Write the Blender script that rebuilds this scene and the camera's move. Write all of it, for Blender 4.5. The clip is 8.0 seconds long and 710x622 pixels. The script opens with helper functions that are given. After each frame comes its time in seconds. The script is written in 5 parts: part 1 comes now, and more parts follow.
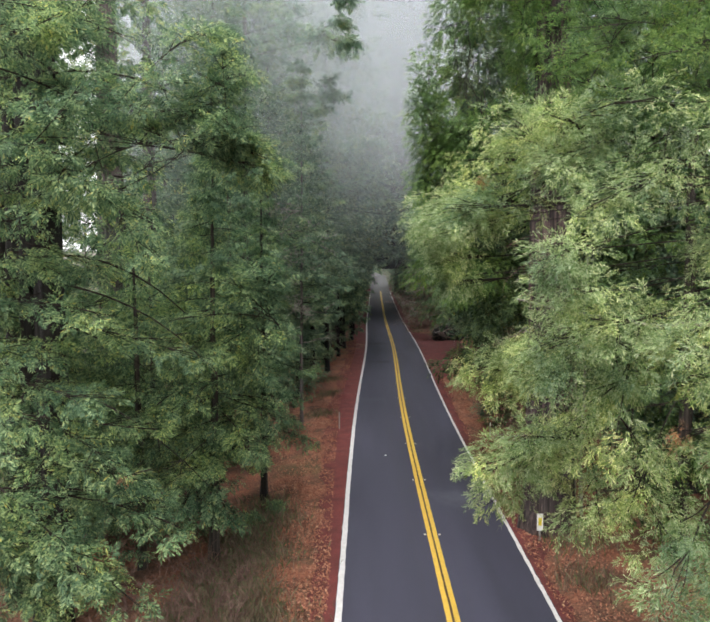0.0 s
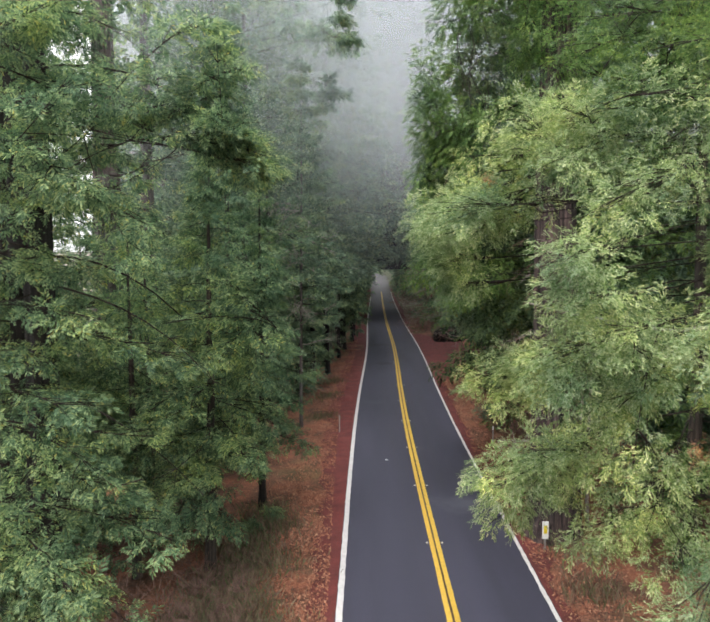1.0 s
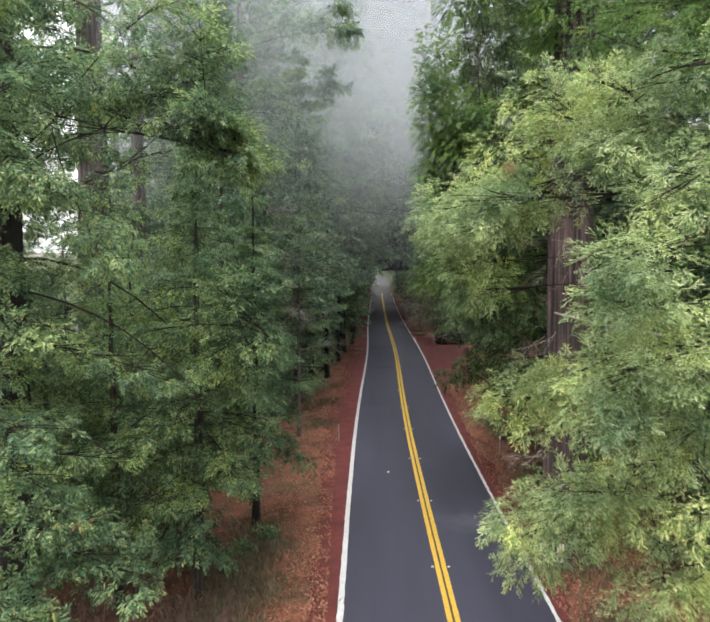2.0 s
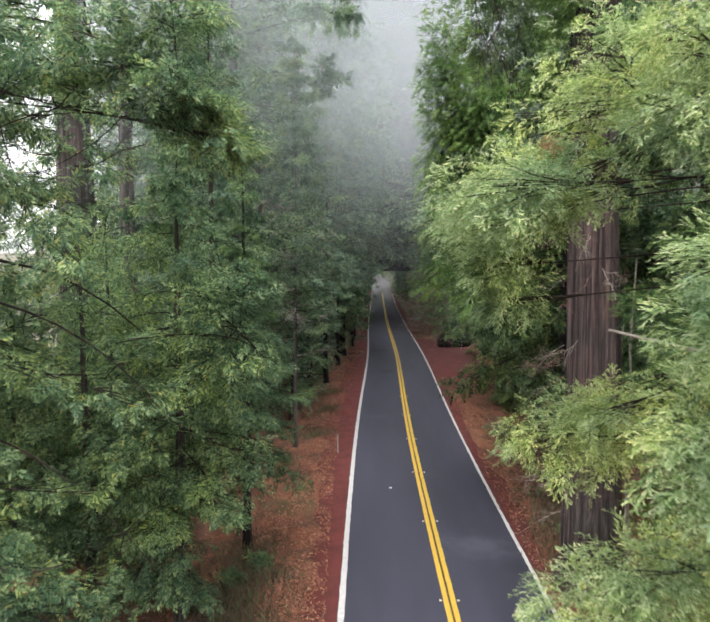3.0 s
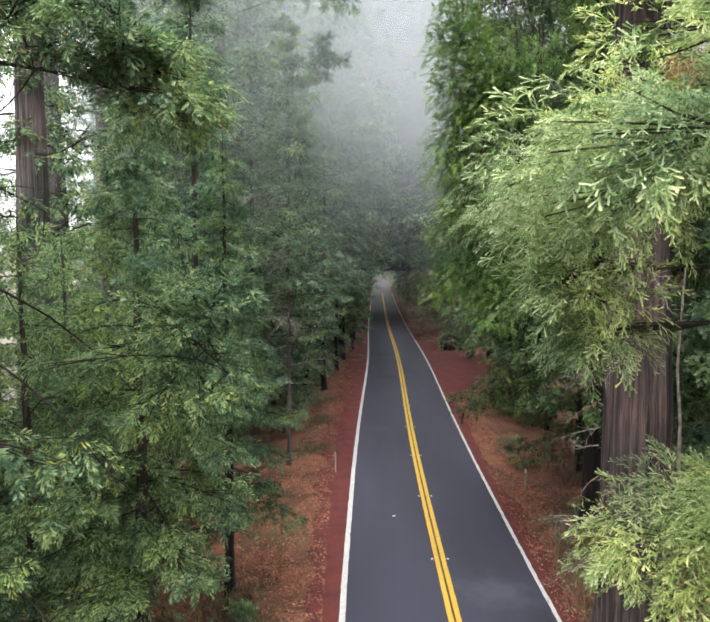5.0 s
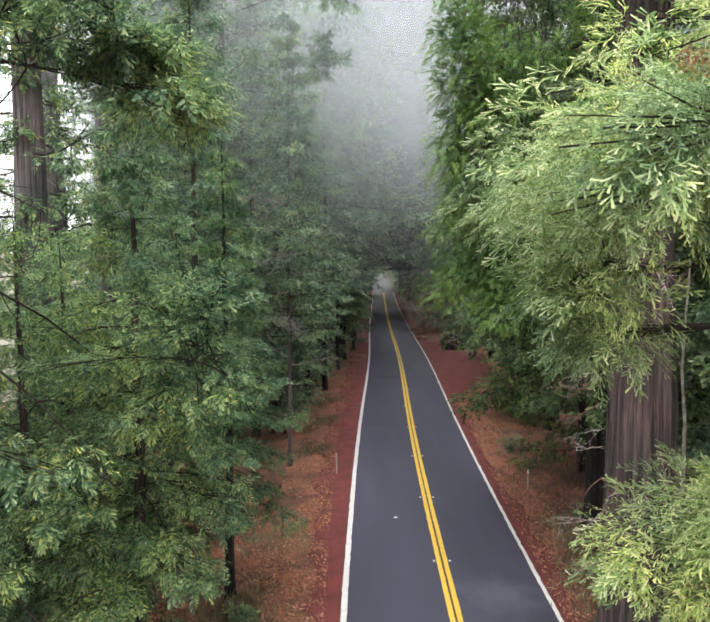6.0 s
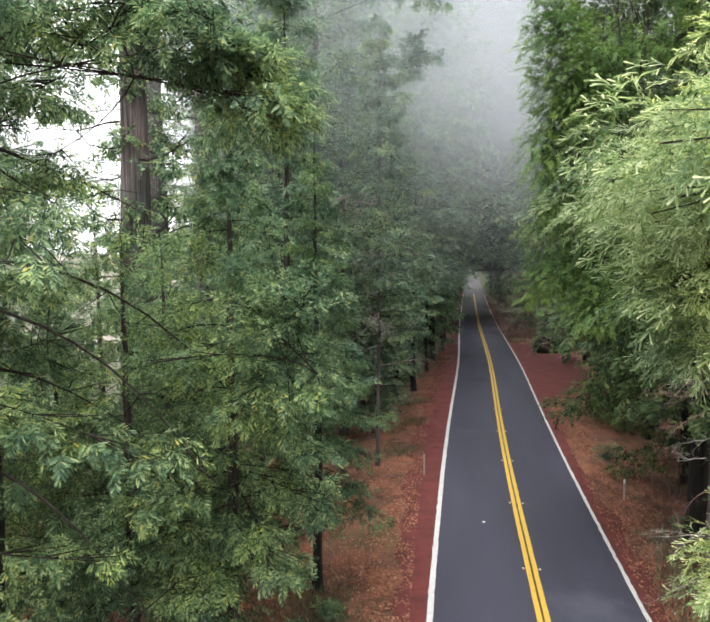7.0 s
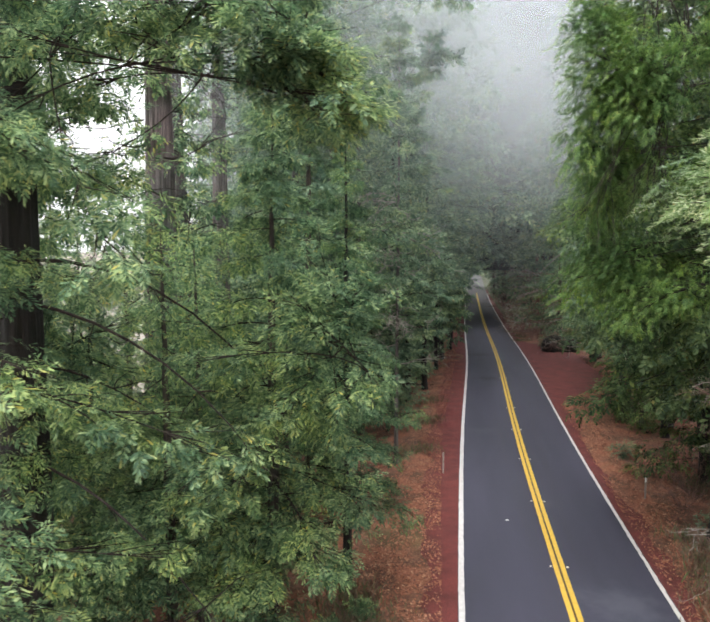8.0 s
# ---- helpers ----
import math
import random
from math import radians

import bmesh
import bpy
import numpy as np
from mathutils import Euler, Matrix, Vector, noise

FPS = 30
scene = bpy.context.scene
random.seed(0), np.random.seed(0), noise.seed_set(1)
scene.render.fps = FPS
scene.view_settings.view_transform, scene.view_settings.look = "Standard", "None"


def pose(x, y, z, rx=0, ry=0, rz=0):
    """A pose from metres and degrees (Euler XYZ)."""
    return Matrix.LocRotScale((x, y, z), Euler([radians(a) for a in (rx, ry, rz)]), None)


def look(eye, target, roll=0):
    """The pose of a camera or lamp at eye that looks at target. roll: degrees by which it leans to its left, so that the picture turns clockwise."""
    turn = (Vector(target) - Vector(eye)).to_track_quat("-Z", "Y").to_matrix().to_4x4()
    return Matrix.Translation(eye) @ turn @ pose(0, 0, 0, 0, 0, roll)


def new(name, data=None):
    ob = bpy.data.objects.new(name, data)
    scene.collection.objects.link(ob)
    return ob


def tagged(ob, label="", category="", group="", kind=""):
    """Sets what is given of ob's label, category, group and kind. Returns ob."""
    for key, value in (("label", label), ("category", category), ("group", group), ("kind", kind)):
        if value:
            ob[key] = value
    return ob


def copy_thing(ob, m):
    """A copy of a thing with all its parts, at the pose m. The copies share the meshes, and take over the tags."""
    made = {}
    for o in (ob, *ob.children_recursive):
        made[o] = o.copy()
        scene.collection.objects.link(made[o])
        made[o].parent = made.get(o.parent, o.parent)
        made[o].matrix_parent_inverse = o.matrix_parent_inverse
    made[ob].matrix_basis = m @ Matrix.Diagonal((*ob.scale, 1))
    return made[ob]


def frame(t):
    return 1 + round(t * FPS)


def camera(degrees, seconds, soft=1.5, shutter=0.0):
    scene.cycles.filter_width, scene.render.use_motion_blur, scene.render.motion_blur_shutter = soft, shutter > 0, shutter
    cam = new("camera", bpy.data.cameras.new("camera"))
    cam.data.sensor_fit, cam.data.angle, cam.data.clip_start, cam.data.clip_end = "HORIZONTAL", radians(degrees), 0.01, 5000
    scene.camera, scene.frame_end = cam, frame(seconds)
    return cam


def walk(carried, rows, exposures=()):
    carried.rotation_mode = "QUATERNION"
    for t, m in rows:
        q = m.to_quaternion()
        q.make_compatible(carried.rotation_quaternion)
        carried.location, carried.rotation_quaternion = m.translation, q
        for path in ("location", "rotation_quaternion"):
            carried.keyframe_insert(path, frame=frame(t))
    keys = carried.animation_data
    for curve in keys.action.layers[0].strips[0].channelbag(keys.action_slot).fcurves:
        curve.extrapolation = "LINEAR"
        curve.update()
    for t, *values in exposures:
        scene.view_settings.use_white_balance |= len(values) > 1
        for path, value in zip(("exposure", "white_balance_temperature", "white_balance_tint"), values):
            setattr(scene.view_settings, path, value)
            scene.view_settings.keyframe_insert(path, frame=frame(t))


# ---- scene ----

cam = camera(55.0, 8.0, soft=2.0, shutter=0.5)
METRES, EYE, TILT, LEAN, TURN = 8.2, 9.0, -4.05, 0.0, 0.0
ROWS = [
    (0.0, 0.0, 0.0, 0.0, 0.0, 0.0, 0.0),
    (0.5, 0.0007, 0.0173, 0.0015, 0.03, 0.01, 0.0),
    (1.0, 0.0016, 0.0702, 0.0069, 0.06, 0.04, -0.01),
    (1.5, 0.0021, 0.1552, 0.0153, 0.08, 0.08, -0.03),
    (3.0, 0.0058, 0.5004, 0.0462, 0.12, 0.12, 0.03),
    (3.5, 0.0064, 0.6149, 0.0561, 0.11, 0.1, 0.02),
    (4.0, 0.0069, 0.7187, 0.0648, 0.1, 0.08, 0.05),
    (4.5, 0.0073, 0.8123, 0.0742, 0.1, 0.07, 0.05),
    (6.0, 0.0092, 0.8852, 0.0813, 0.2, 0.02, 0.18),
    (6.5, 0.0102, 0.8837, 0.0825, 5.87, -0.02, -0.05),
    (7.0, 0.0096, 0.8811, 0.0809, 7.68, 0.06, -0.43),
    (7.5, -0.0297, 0.8734, 0.0799, 7.66, 0.01, -0.43),
    (8.0, -0.0936, 0.8621, 0.0787, 7.64, -0.04, -0.5),
]
walk(cam, [(t, pose(0, 0, EYE, TILT, LEAN, TURN) @ pose(METRES * x, METRES * y, METRES * z, 90 + pitch, roll, yaw)) for t, x, y, z, yaw, pitch, roll in ROWS],
     exposures=[(0.0, 0.64), (2.0, 0.77), (4.0, 0.97), (6.0, 1.04), (8.0, 1.03)])

# ---- light: overcast sky, wide soft sun ----
SUN_EL, SUN_ROT = radians(62), radians(200)
world = bpy.data.worlds.new("overcast_sky")
scene.world = world
world.use_nodes = True
wn, wl = world.node_tree.nodes, world.node_tree.links
sky = wn.new("ShaderNodeTexSky")
sky.sky_type, sky.sun_disc, sky.sun_elevation, sky.sun_rotation = "NISHITA", False, SUN_EL, SUN_ROT
sky.dust_density, sky.air_density = 1.0, 1.0
cloud = wn.new("ShaderNodeMix")
cloud.data_type = "RGBA"
cloud.inputs["Factor"].default_value = 0.95
up_ = wn.new("ShaderNodeTexCoord")
upz = wn.new("ShaderNodeSeparateXYZ")
wl.new(up_.outputs["Generated"], upz.inputs[0])
grade = wn.new("ShaderNodeMapRange")
grade.inputs[1].default_value, grade.inputs[2].default_value, grade.inputs[3].default_value, grade.inputs[4].default_value = 0.0, 1.0, 9.5, 27.0
wl.new(upz.outputs[2], grade.inputs[0])
tone = wn.new("ShaderNodeCombineColor")
warm_ = wn.new("ShaderNodeMath")
warm_.operation, warm_.inputs[1].default_value = "MULTIPLY", 1.03
wl.new(grade.outputs[0], warm_.inputs[0])
wl.new(grade.outputs[0], tone.inputs[0])
wl.new(grade.outputs[0], tone.inputs[1])
wl.new(warm_.outputs[0], tone.inputs[2])
wl.new(tone.outputs[0], cloud.inputs[7])
wl.new(sky.outputs[0], cloud.inputs[6])
wl.new(cloud.outputs[2], wn["Background"].inputs["Color"])
wn["Background"].inputs["Strength"].default_value = 0.11
sun = new("sun", bpy.data.lights.new("sun", "SUN"))
sun.data.energy, sun.data.angle, sun.data.color = 1.5, radians(40), (1.0, 0.96, 0.88)
sun.matrix_world = look((0, 0, 60), (0 + 20 * math.sin(SUN_ROT + math.pi), 20 * math.cos(SUN_ROT + math.pi), 60 - 20 * math.tan(SUN_EL)))


# ---- materials ----
def material(name, rough=0.8):
    m = bpy.data.materials.new(name)
    m.use_nodes = True
    b = m.node_tree.nodes["Principled BSDF"]
    b.inputs["Roughness"].default_value = rough
    return m, m.node_tree.nodes, m.node_tree.links, b


def ramp(nodes, stops):
    r = nodes.new("ShaderNodeValToRGB")
    e = r.color_ramp.elements
    while len(e) < len(stops):
        e.new(0.5)
    for k, (p, c) in enumerate(stops):
        e[k].position, e[k].color = p, (*c, 1)
    return r


def noise_tex(nodes, links, scale, detail=4, rough=0.6, coord=None, stretch=None):
    n = nodes.new("ShaderNodeTexNoise")
    n.inputs["Scale"].default_value, n.inputs["Detail"].default_value, n.inputs["Roughness"].default_value = scale, detail, rough
    if coord is None:
        coord = nodes.new("ShaderNodeTexCoord").outputs["Object"]
    if stretch:
        mp = nodes.new("ShaderNodeMapping")
        mp.inputs["Scale"].default_value = stretch
        links.new(coord, mp.inputs["Vector"])
        coord = mp.outputs[0]
    links.new(coord, n.inputs["Vector"])
    return n


def mixc(nodes, links, fac, a, b, blend="MIX"):
    m = nodes.new("ShaderNodeMix")
    m.data_type, m.blend_type = "RGBA", blend
    for v, s in ((fac, m.inputs["Factor"]), (a, m.inputs[6]), (b, m.inputs[7])):
        if isinstance(v, (int, float)):
            s.default_value = v
        elif isinstance(v, tuple):
            s.default_value = (*v, 1)
        else:
            links.new(v, s)
    return m.outputs[2]


def bump(nodes, links, b, height, strength=0.4, dist=0.02):
    n = nodes.new("ShaderNodeBump")
    n.inputs["Strength"].default_value, n.inputs["Distance"].default_value = strength, dist
    links.new(height, n.inputs["Height"])
    links.new(n.outputs[0], b.inputs["Normal"])


def foliage(name, dark, mid, light, warm=(0.12, 0.05, 0.02), patch=0.7):
    """Needle sprays: leaf to leaf variation, metre-wide patches of fresh and old growth with shaded gaps painted in,
    pale tips, some light through.
    """
    m, n, l, b = material(name, 0.55)
    geo = n.new("ShaderNodeNewGeometry")
    r = ramp(n, [(0.0, dark), (0.5, mid), (0.94, light), (0.996, warm)])
    l.new(geo.outputs["Random Per Island"], r.inputs[0])
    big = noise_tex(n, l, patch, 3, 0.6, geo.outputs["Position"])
    # The dark end is deepened to paint in shade between the pads.
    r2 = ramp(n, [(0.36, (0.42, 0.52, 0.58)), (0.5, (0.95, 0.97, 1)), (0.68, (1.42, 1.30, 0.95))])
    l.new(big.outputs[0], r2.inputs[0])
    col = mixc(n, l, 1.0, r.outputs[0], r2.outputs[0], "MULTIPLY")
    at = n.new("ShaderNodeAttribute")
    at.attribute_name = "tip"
    # Tips paler as new growth, and brightened past that in place of light.
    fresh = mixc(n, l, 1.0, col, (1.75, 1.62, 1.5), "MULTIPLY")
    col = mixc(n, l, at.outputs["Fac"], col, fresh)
    l.new(col, b.inputs["Base Color"])
    b.inputs["Specular IOR Level"].default_value = 0.3
    tr = n.new("ShaderNodeBsdfTranslucent")
    l.new(col, tr.inputs["Color"])
    mx = n.new("ShaderNodeMixShader")
    mx.inputs[0].default_value = 0.52
    l.new(b.outputs[0], mx.inputs[1])
    l.new(tr.outputs[0], mx.inputs[2])
    l.new(mx.outputs[0], n["Material Output"].inputs["Surface"])
    return m


def bark(name, a, c):
    """Furrowed bark: long dark furrows between paler fibrous ridges, with broad weathered patches."""
    m, n, l, b = material(name, 0.9)
    v = noise_tex(n, l, 2.2, 6, 0.7, stretch=(5, 5, 0.13))
    r = ramp(n, [(0.40, a), (0.50, tuple(0.6 * p + 0.4 * q for p, q in zip(a, c))), (0.62, c)])
    l.new(v.outputs[0], r.inputs[0])
    fine = noise_tex(n, l, 16, 4, 0.6, stretch=(4, 4, 0.1))
    r3 = ramp(n, [(0.35, (0.6, 0.6, 0.62)), (0.6, (1.1, 1.1, 1.1)), (0.72, (2.1, 2.1, 2.15))])
    l.new(fine.outputs[0], r3.inputs[0])
    w = noise_tex(n, l, 0.6, 3)
    r2 = ramp(n, [(0.35, (0.7, 0.8, 0.75)), (0.65, (1.15, 1.0, 0.95))])
    l.new(w.outputs[0], r2.inputs[0])
    col = mixc(n, l, 1.0, r.outputs[0], r2.outputs[0], "MULTIPLY")
    l.new(mixc(n, l, 1.0, col, r3.outputs[0], "MULTIPLY"), b.inputs["Base Color"])
    bump(n, l, b, v.outputs[0], 1.0, 0.10)
    return m


# Yellow-green of its own, raised further for the open light over the road.
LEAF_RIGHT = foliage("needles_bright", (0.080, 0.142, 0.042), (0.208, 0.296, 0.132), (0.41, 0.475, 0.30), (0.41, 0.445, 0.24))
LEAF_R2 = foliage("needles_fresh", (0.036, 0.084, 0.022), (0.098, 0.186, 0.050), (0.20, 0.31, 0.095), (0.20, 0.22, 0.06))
# LEAF_R2 darkened; the dimmer light on the corner boughs is in the colour.
LEAF_R3 = foliage("needles_fresh_dimmed", (0.020, 0.050, 0.015), (0.058, 0.115, 0.036), (0.13, 0.205, 0.072), (0.14, 0.16, 0.05))
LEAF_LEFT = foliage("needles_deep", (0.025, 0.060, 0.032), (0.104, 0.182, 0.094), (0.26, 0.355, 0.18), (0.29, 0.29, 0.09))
# Darker copy of LEAF_LEFT: the shaded interior is put into the colour.
LEAF_LEFT_SHADED = foliage("needles_deep_shaded", (0.018, 0.045, 0.025), (0.062, 0.122, 0.064), (0.15, 0.23, 0.115), (0.20, 0.20, 0.07))
# Understory green with the canopy's shade put into its colour.
LEAF_SHADE_DARK = foliage("needles_shade_dark", (0.022, 0.046, 0.018), (0.060, 0.104, 0.042), (0.12, 0.175, 0.075), (0.11, 0.11, 0.04))
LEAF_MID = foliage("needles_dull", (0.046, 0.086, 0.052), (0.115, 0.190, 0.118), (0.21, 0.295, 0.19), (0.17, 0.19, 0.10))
BARK_RED = bark("redwood_bark", (0.010, 0.007, 0.008), (0.128, 0.092, 0.090))
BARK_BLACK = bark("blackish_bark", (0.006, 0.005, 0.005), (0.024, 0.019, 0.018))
BARK_GREY = bark("grey_bark", (0.06, 0.050, 0.050), (0.20, 0.175, 0.18))
BARK_DARK = bark("dark_bark", (0.03, 0.025, 0.022), (0.11, 0.09, 0.08))
TWIG, tn, tl, tb = material("twig_wood", 0.85)
tw = noise_tex(tn, tl, 5, 3)
tr_ = ramp(tn, [(0.35, (0.012, 0.009, 0.008)), (0.7, (0.045, 0.035, 0.030))])
tl.new(tw.outputs[0], tr_.inputs[0])
tl.new(tr_.outputs[0], tb.inputs["Base Color"])
tb.inputs["Specular IOR Level"].default_value = 0.15
PALE, pn, pl, pb = material("bleached_dead_wood", 0.85)
pw = noise_tex(pn, pl, 6, 3)
pr_ = ramp(pn, [(0.35, (0.18, 0.15, 0.13)), (0.7, (0.45, 0.42, 0.39))])
pl.new(pw.outputs[0], pr_.inputs[0])
pl.new(pr_.outputs[0], pb.inputs["Base Color"])


# ---- mesh builders ----
def mesh_of(name, verts, faces, mats, smooth=False):
    """A mesh from arrays: verts (n, 3); faces (m, 3 or 4)."""
    me = bpy.data.meshes.new(name)
    verts, faces = np.asarray(verts, dtype=np.float32), np.asarray(faces, dtype=np.int32)
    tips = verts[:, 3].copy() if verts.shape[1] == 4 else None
    verts = np.ascontiguousarray(verts[:, :3])
    k = faces.shape[1]
    me.vertices.add(len(verts))
    me.vertices.foreach_set("co", verts.ravel())
    me.loops.add(faces.size)
    me.loops.foreach_set("vertex_index", faces.ravel())
    me.polygons.add(len(faces))
    me.polygons.foreach_set("loop_start", np.arange(len(faces), dtype=np.int32) * k)
    if smooth:
        me.polygons.foreach_set("use_smooth", np.ones(len(faces), dtype=bool))
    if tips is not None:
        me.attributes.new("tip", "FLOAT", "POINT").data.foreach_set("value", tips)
    me.materials.append(mats)
    me.update()
    return me


def solid(name, verts, faces, mat, parent=None, label="", smooth=False):
    ob = new(name, mesh_of(name, verts, faces, mat, smooth))
    if parent:
        ob.parent = parent
    return tagged(ob, label)


def part(name, bm, mat, parent=None, label=""):
    me = bpy.data.meshes.new(name)
    bm.to_mesh(me)
    bm.free()
    me.materials.append(mat)
    ob = new(name, me)
    if parent:
        ob.parent = parent
    return tagged(ob, label)


def join(chunks):
    vs, fs, at = [], [], 0
    for v, f in chunks:
        vs.append(v)
        fs.append(f + at)
        at += len(v)
    return np.concatenate(vs), np.concatenate(fs)


def tube(points, radii, sides=6, rough=0.0, rng=None):
    """A closed-ended tapering tube along points."""
    p = np.asarray(points, float)
    r = np.asarray(radii, float)
    d = np.gradient(p, axis=0)
    d /= np.linalg.norm(d, axis=1)[:, None] + 1e-9
    ref = np.where(np.abs(d[:, 2:3]) > 0.9, np.array([[1.0, 0, 0]]), np.array([[0, 0, 1.0]]))
    u = np.cross(ref, d)
    u /= np.linalg.norm(u, axis=1)[:, None] + 1e-9
    w = np.cross(d, u)
    a = np.linspace(0, 2 * np.pi, sides, endpoint=False)
    rr = r[:, None] * np.ones((1, sides))
    if rough and rng is not None:
        rr = rr * (1 + rough * (rng.standard_normal((1, sides)) + 0.4 * rng.standard_normal(rr.shape)))
    v = p[:, None, :] + rr[..., None] * (np.cos(a)[None, :, None] * u[:, None, :] + np.sin(a)[None, :, None] * w[:, None, :])
    n = len(p)
    i, j = np.meshgrid(np.arange(n - 1), np.arange(sides), indexing="ij")
    k = (j + 1) % sides
    f = np.stack([i * sides + j, i * sides + k, (i + 1) * sides + k, (i + 1) * sides + j], -1).reshape(-1, 4)
    return v.reshape(-1, 3), f


def finger(vs, fs, x, y, ang, ln, w, z0, z1, droop, t0, strap=False):
    """One blunt leafy finger: narrow at its foot, widest past the middle, tip rounded off; or a strap, nearly as wide at its end."""
    c, s = math.cos(ang), math.sin(ang)
    k = len(vs)
    outline = ((0.0, -0.3 * w, t0), (0.93 * ln, -0.85 * w, 1.0), (ln, 0.7 * w, 1.0), (0.1 * ln, 0.4 * w, t0)) if strap else ((0.0, 0.0, t0), (0.60 * ln, -w, 0.7), (ln, 0.15 * w, 1.0), (0.72 * ln, w, 0.7))
    for along, across, tip in outline:
        px, py = x + along * c - across * s, y + along * s + across * c
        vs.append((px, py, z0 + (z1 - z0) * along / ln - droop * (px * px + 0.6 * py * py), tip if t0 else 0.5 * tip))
    fs += [(k, k + 1, k + 2), (k, k + 2, k + 3)]


def fan_template(rng, fingers, width, droop):
    """A feathery frond: blunt fingers in two ranks along a stem of length 1, fanning forwards."""
    vs, fs = [], []
    for i in range(fingers):
        u = i / (fingers - 1)
        ang = 0.0 if i == fingers - 1 else math.radians((62 - 36 * u) * rng.uniform(0.75, 1.2)) * (1 if i % 2 else -1)
        ln = (0.44 - 0.20 * u) * rng.uniform(0.75, 1.2)
        finger(vs, fs, 0.04 + 0.74 * u, 0.0, ang, ln, width * rng.uniform(0.8, 1.25), 0.0, rng.uniform(-0.35, 0.4) * ln, droop, 0.1)
    return np.array(vs), np.array(fs)


def fork_template(rng, shoots, width, droop):
    """A scaly redwood spray: shoots off a stem of length 1, each forking into slender blunt fingers."""
    vs, fs = [], []
    for i in range(shoots):
        u = i / (shoots - 1)
        x = 0.06 + 0.66 * u
        ang = math.radians((50 - 38 * u) * rng.uniform(0.7, 1.2)) * (1 if i % 2 else -1)
        ln = (0.38 - 0.12 * u) * rng.uniform(0.8, 1.15)
        lift = rng.uniform(-0.25, 0.45) * ln
        c, s = math.cos(ang), math.sin(ang)
        finger(vs, fs, x, 0.0, ang, ln, width * 0.6, 0.0, lift, droop, 0.0)
        for q, e in ((0.40, 1), (0.62, -1), (0.82, 1), (0.95, -1)):
            finger(vs, fs, x + q * ln * c, q * ln * s, ang + e * math.radians(rng.uniform(14, 40)), rng.uniform(0.16, 0.27), width * rng.uniform(0.8, 1.2),
                   lift * q, lift * q + rng.uniform(-0.05, 0.10), droop, 0.35, True)
    return np.array(vs), np.array(fs)


def needle_template(rng, fingers, width, droop):
    """A coarse spray for far crowns: one pointed triangle a finger."""
    vs, fs = [], []
    for i in range(fingers):
        u = i / (fingers - 1)
        ang = 0.0 if i == fingers - 1 else math.radians((58 - 34 * u) * rng.uniform(0.7, 1.25)) * (1 if i % 2 else -1)
        ln = (0.46 - 0.20 * u) * rng.uniform(0.75, 1.2)
        c, s = math.cos(ang), math.sin(ang)
        w, lift, k = width * rng.uniform(0.8, 1.25), rng.uniform(-0.3, 0.35), len(vs)
        for along, across in ((0.0, w), (0.0, -w), (ln, 0.0)):
            px, py = 0.05 + 0.72 * u + along * c - across * s, along * s + across * c
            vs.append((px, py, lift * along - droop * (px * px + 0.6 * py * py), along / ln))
        fs.append((k, k + 1, k + 2))
    return np.array(vs), np.array(fs)


trng = np.random.default_rng(5)
FINE = [fork_template(trng, 6, 0.026, 0.25) for _ in range(9)]
NORMAL = [fan_template(trng, 14, 0.040, 0.28) for _ in range(8)]
HANG = [needle_template(trng, 16, 0.027, 0.35) for _ in range(7)]
COARSE = [fan_template(trng, 9, 0.070, 0.3) for _ in range(6)]
FAR = [needle_template(trng, 6, 0.12, 0.35) for _ in range(5)]


def unit(v):
    return v / (np.linalg.norm(v, axis=-1, keepdims=True) + 1e-9)


def place_sprays(rng, pos, aim, up, size, templates):
    """Sprays at pos, pointing along aim, upper faces towards up. Returns verts and faces."""
    chunks = []
    aim = unit(aim)
    side = unit(np.cross(unit(up), aim))
    up = np.cross(aim, side)
    which = rng.integers(0, len(templates), len(pos))
    for k, (tv, tf) in enumerate(templates):
        m = which == k
        c = int(m.sum())
        if not c:
            continue
        v = pos[m][:, None, :] + size[m][:, None, None] * (tv[None, :, 0:1] * aim[m][:, None, :] + tv[None, :, 1:2] * side[m][:, None, :] + tv[None, :, 2:3] * up[m][:, None, :])
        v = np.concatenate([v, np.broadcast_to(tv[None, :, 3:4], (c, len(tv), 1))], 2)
        f = tf[None] + (np.arange(c) * len(tv))[:, None, None]
        chunks.append((v.reshape(-1, 4), f.reshape(-1, 3)))
    return join(chunks)


def limb_line(rng, a, b, rise):
    ln = np.linalg.norm(b - a)
    c = (a + b) / 2 + np.array([0, 0, rise * ln]) + rng.standard_normal(3) * ln * 0.09
    t = np.linspace(0, 1, 8)[:, None]
    return (1 - t) ** 2 * a + 2 * t * (1 - t) * c + t * t * b


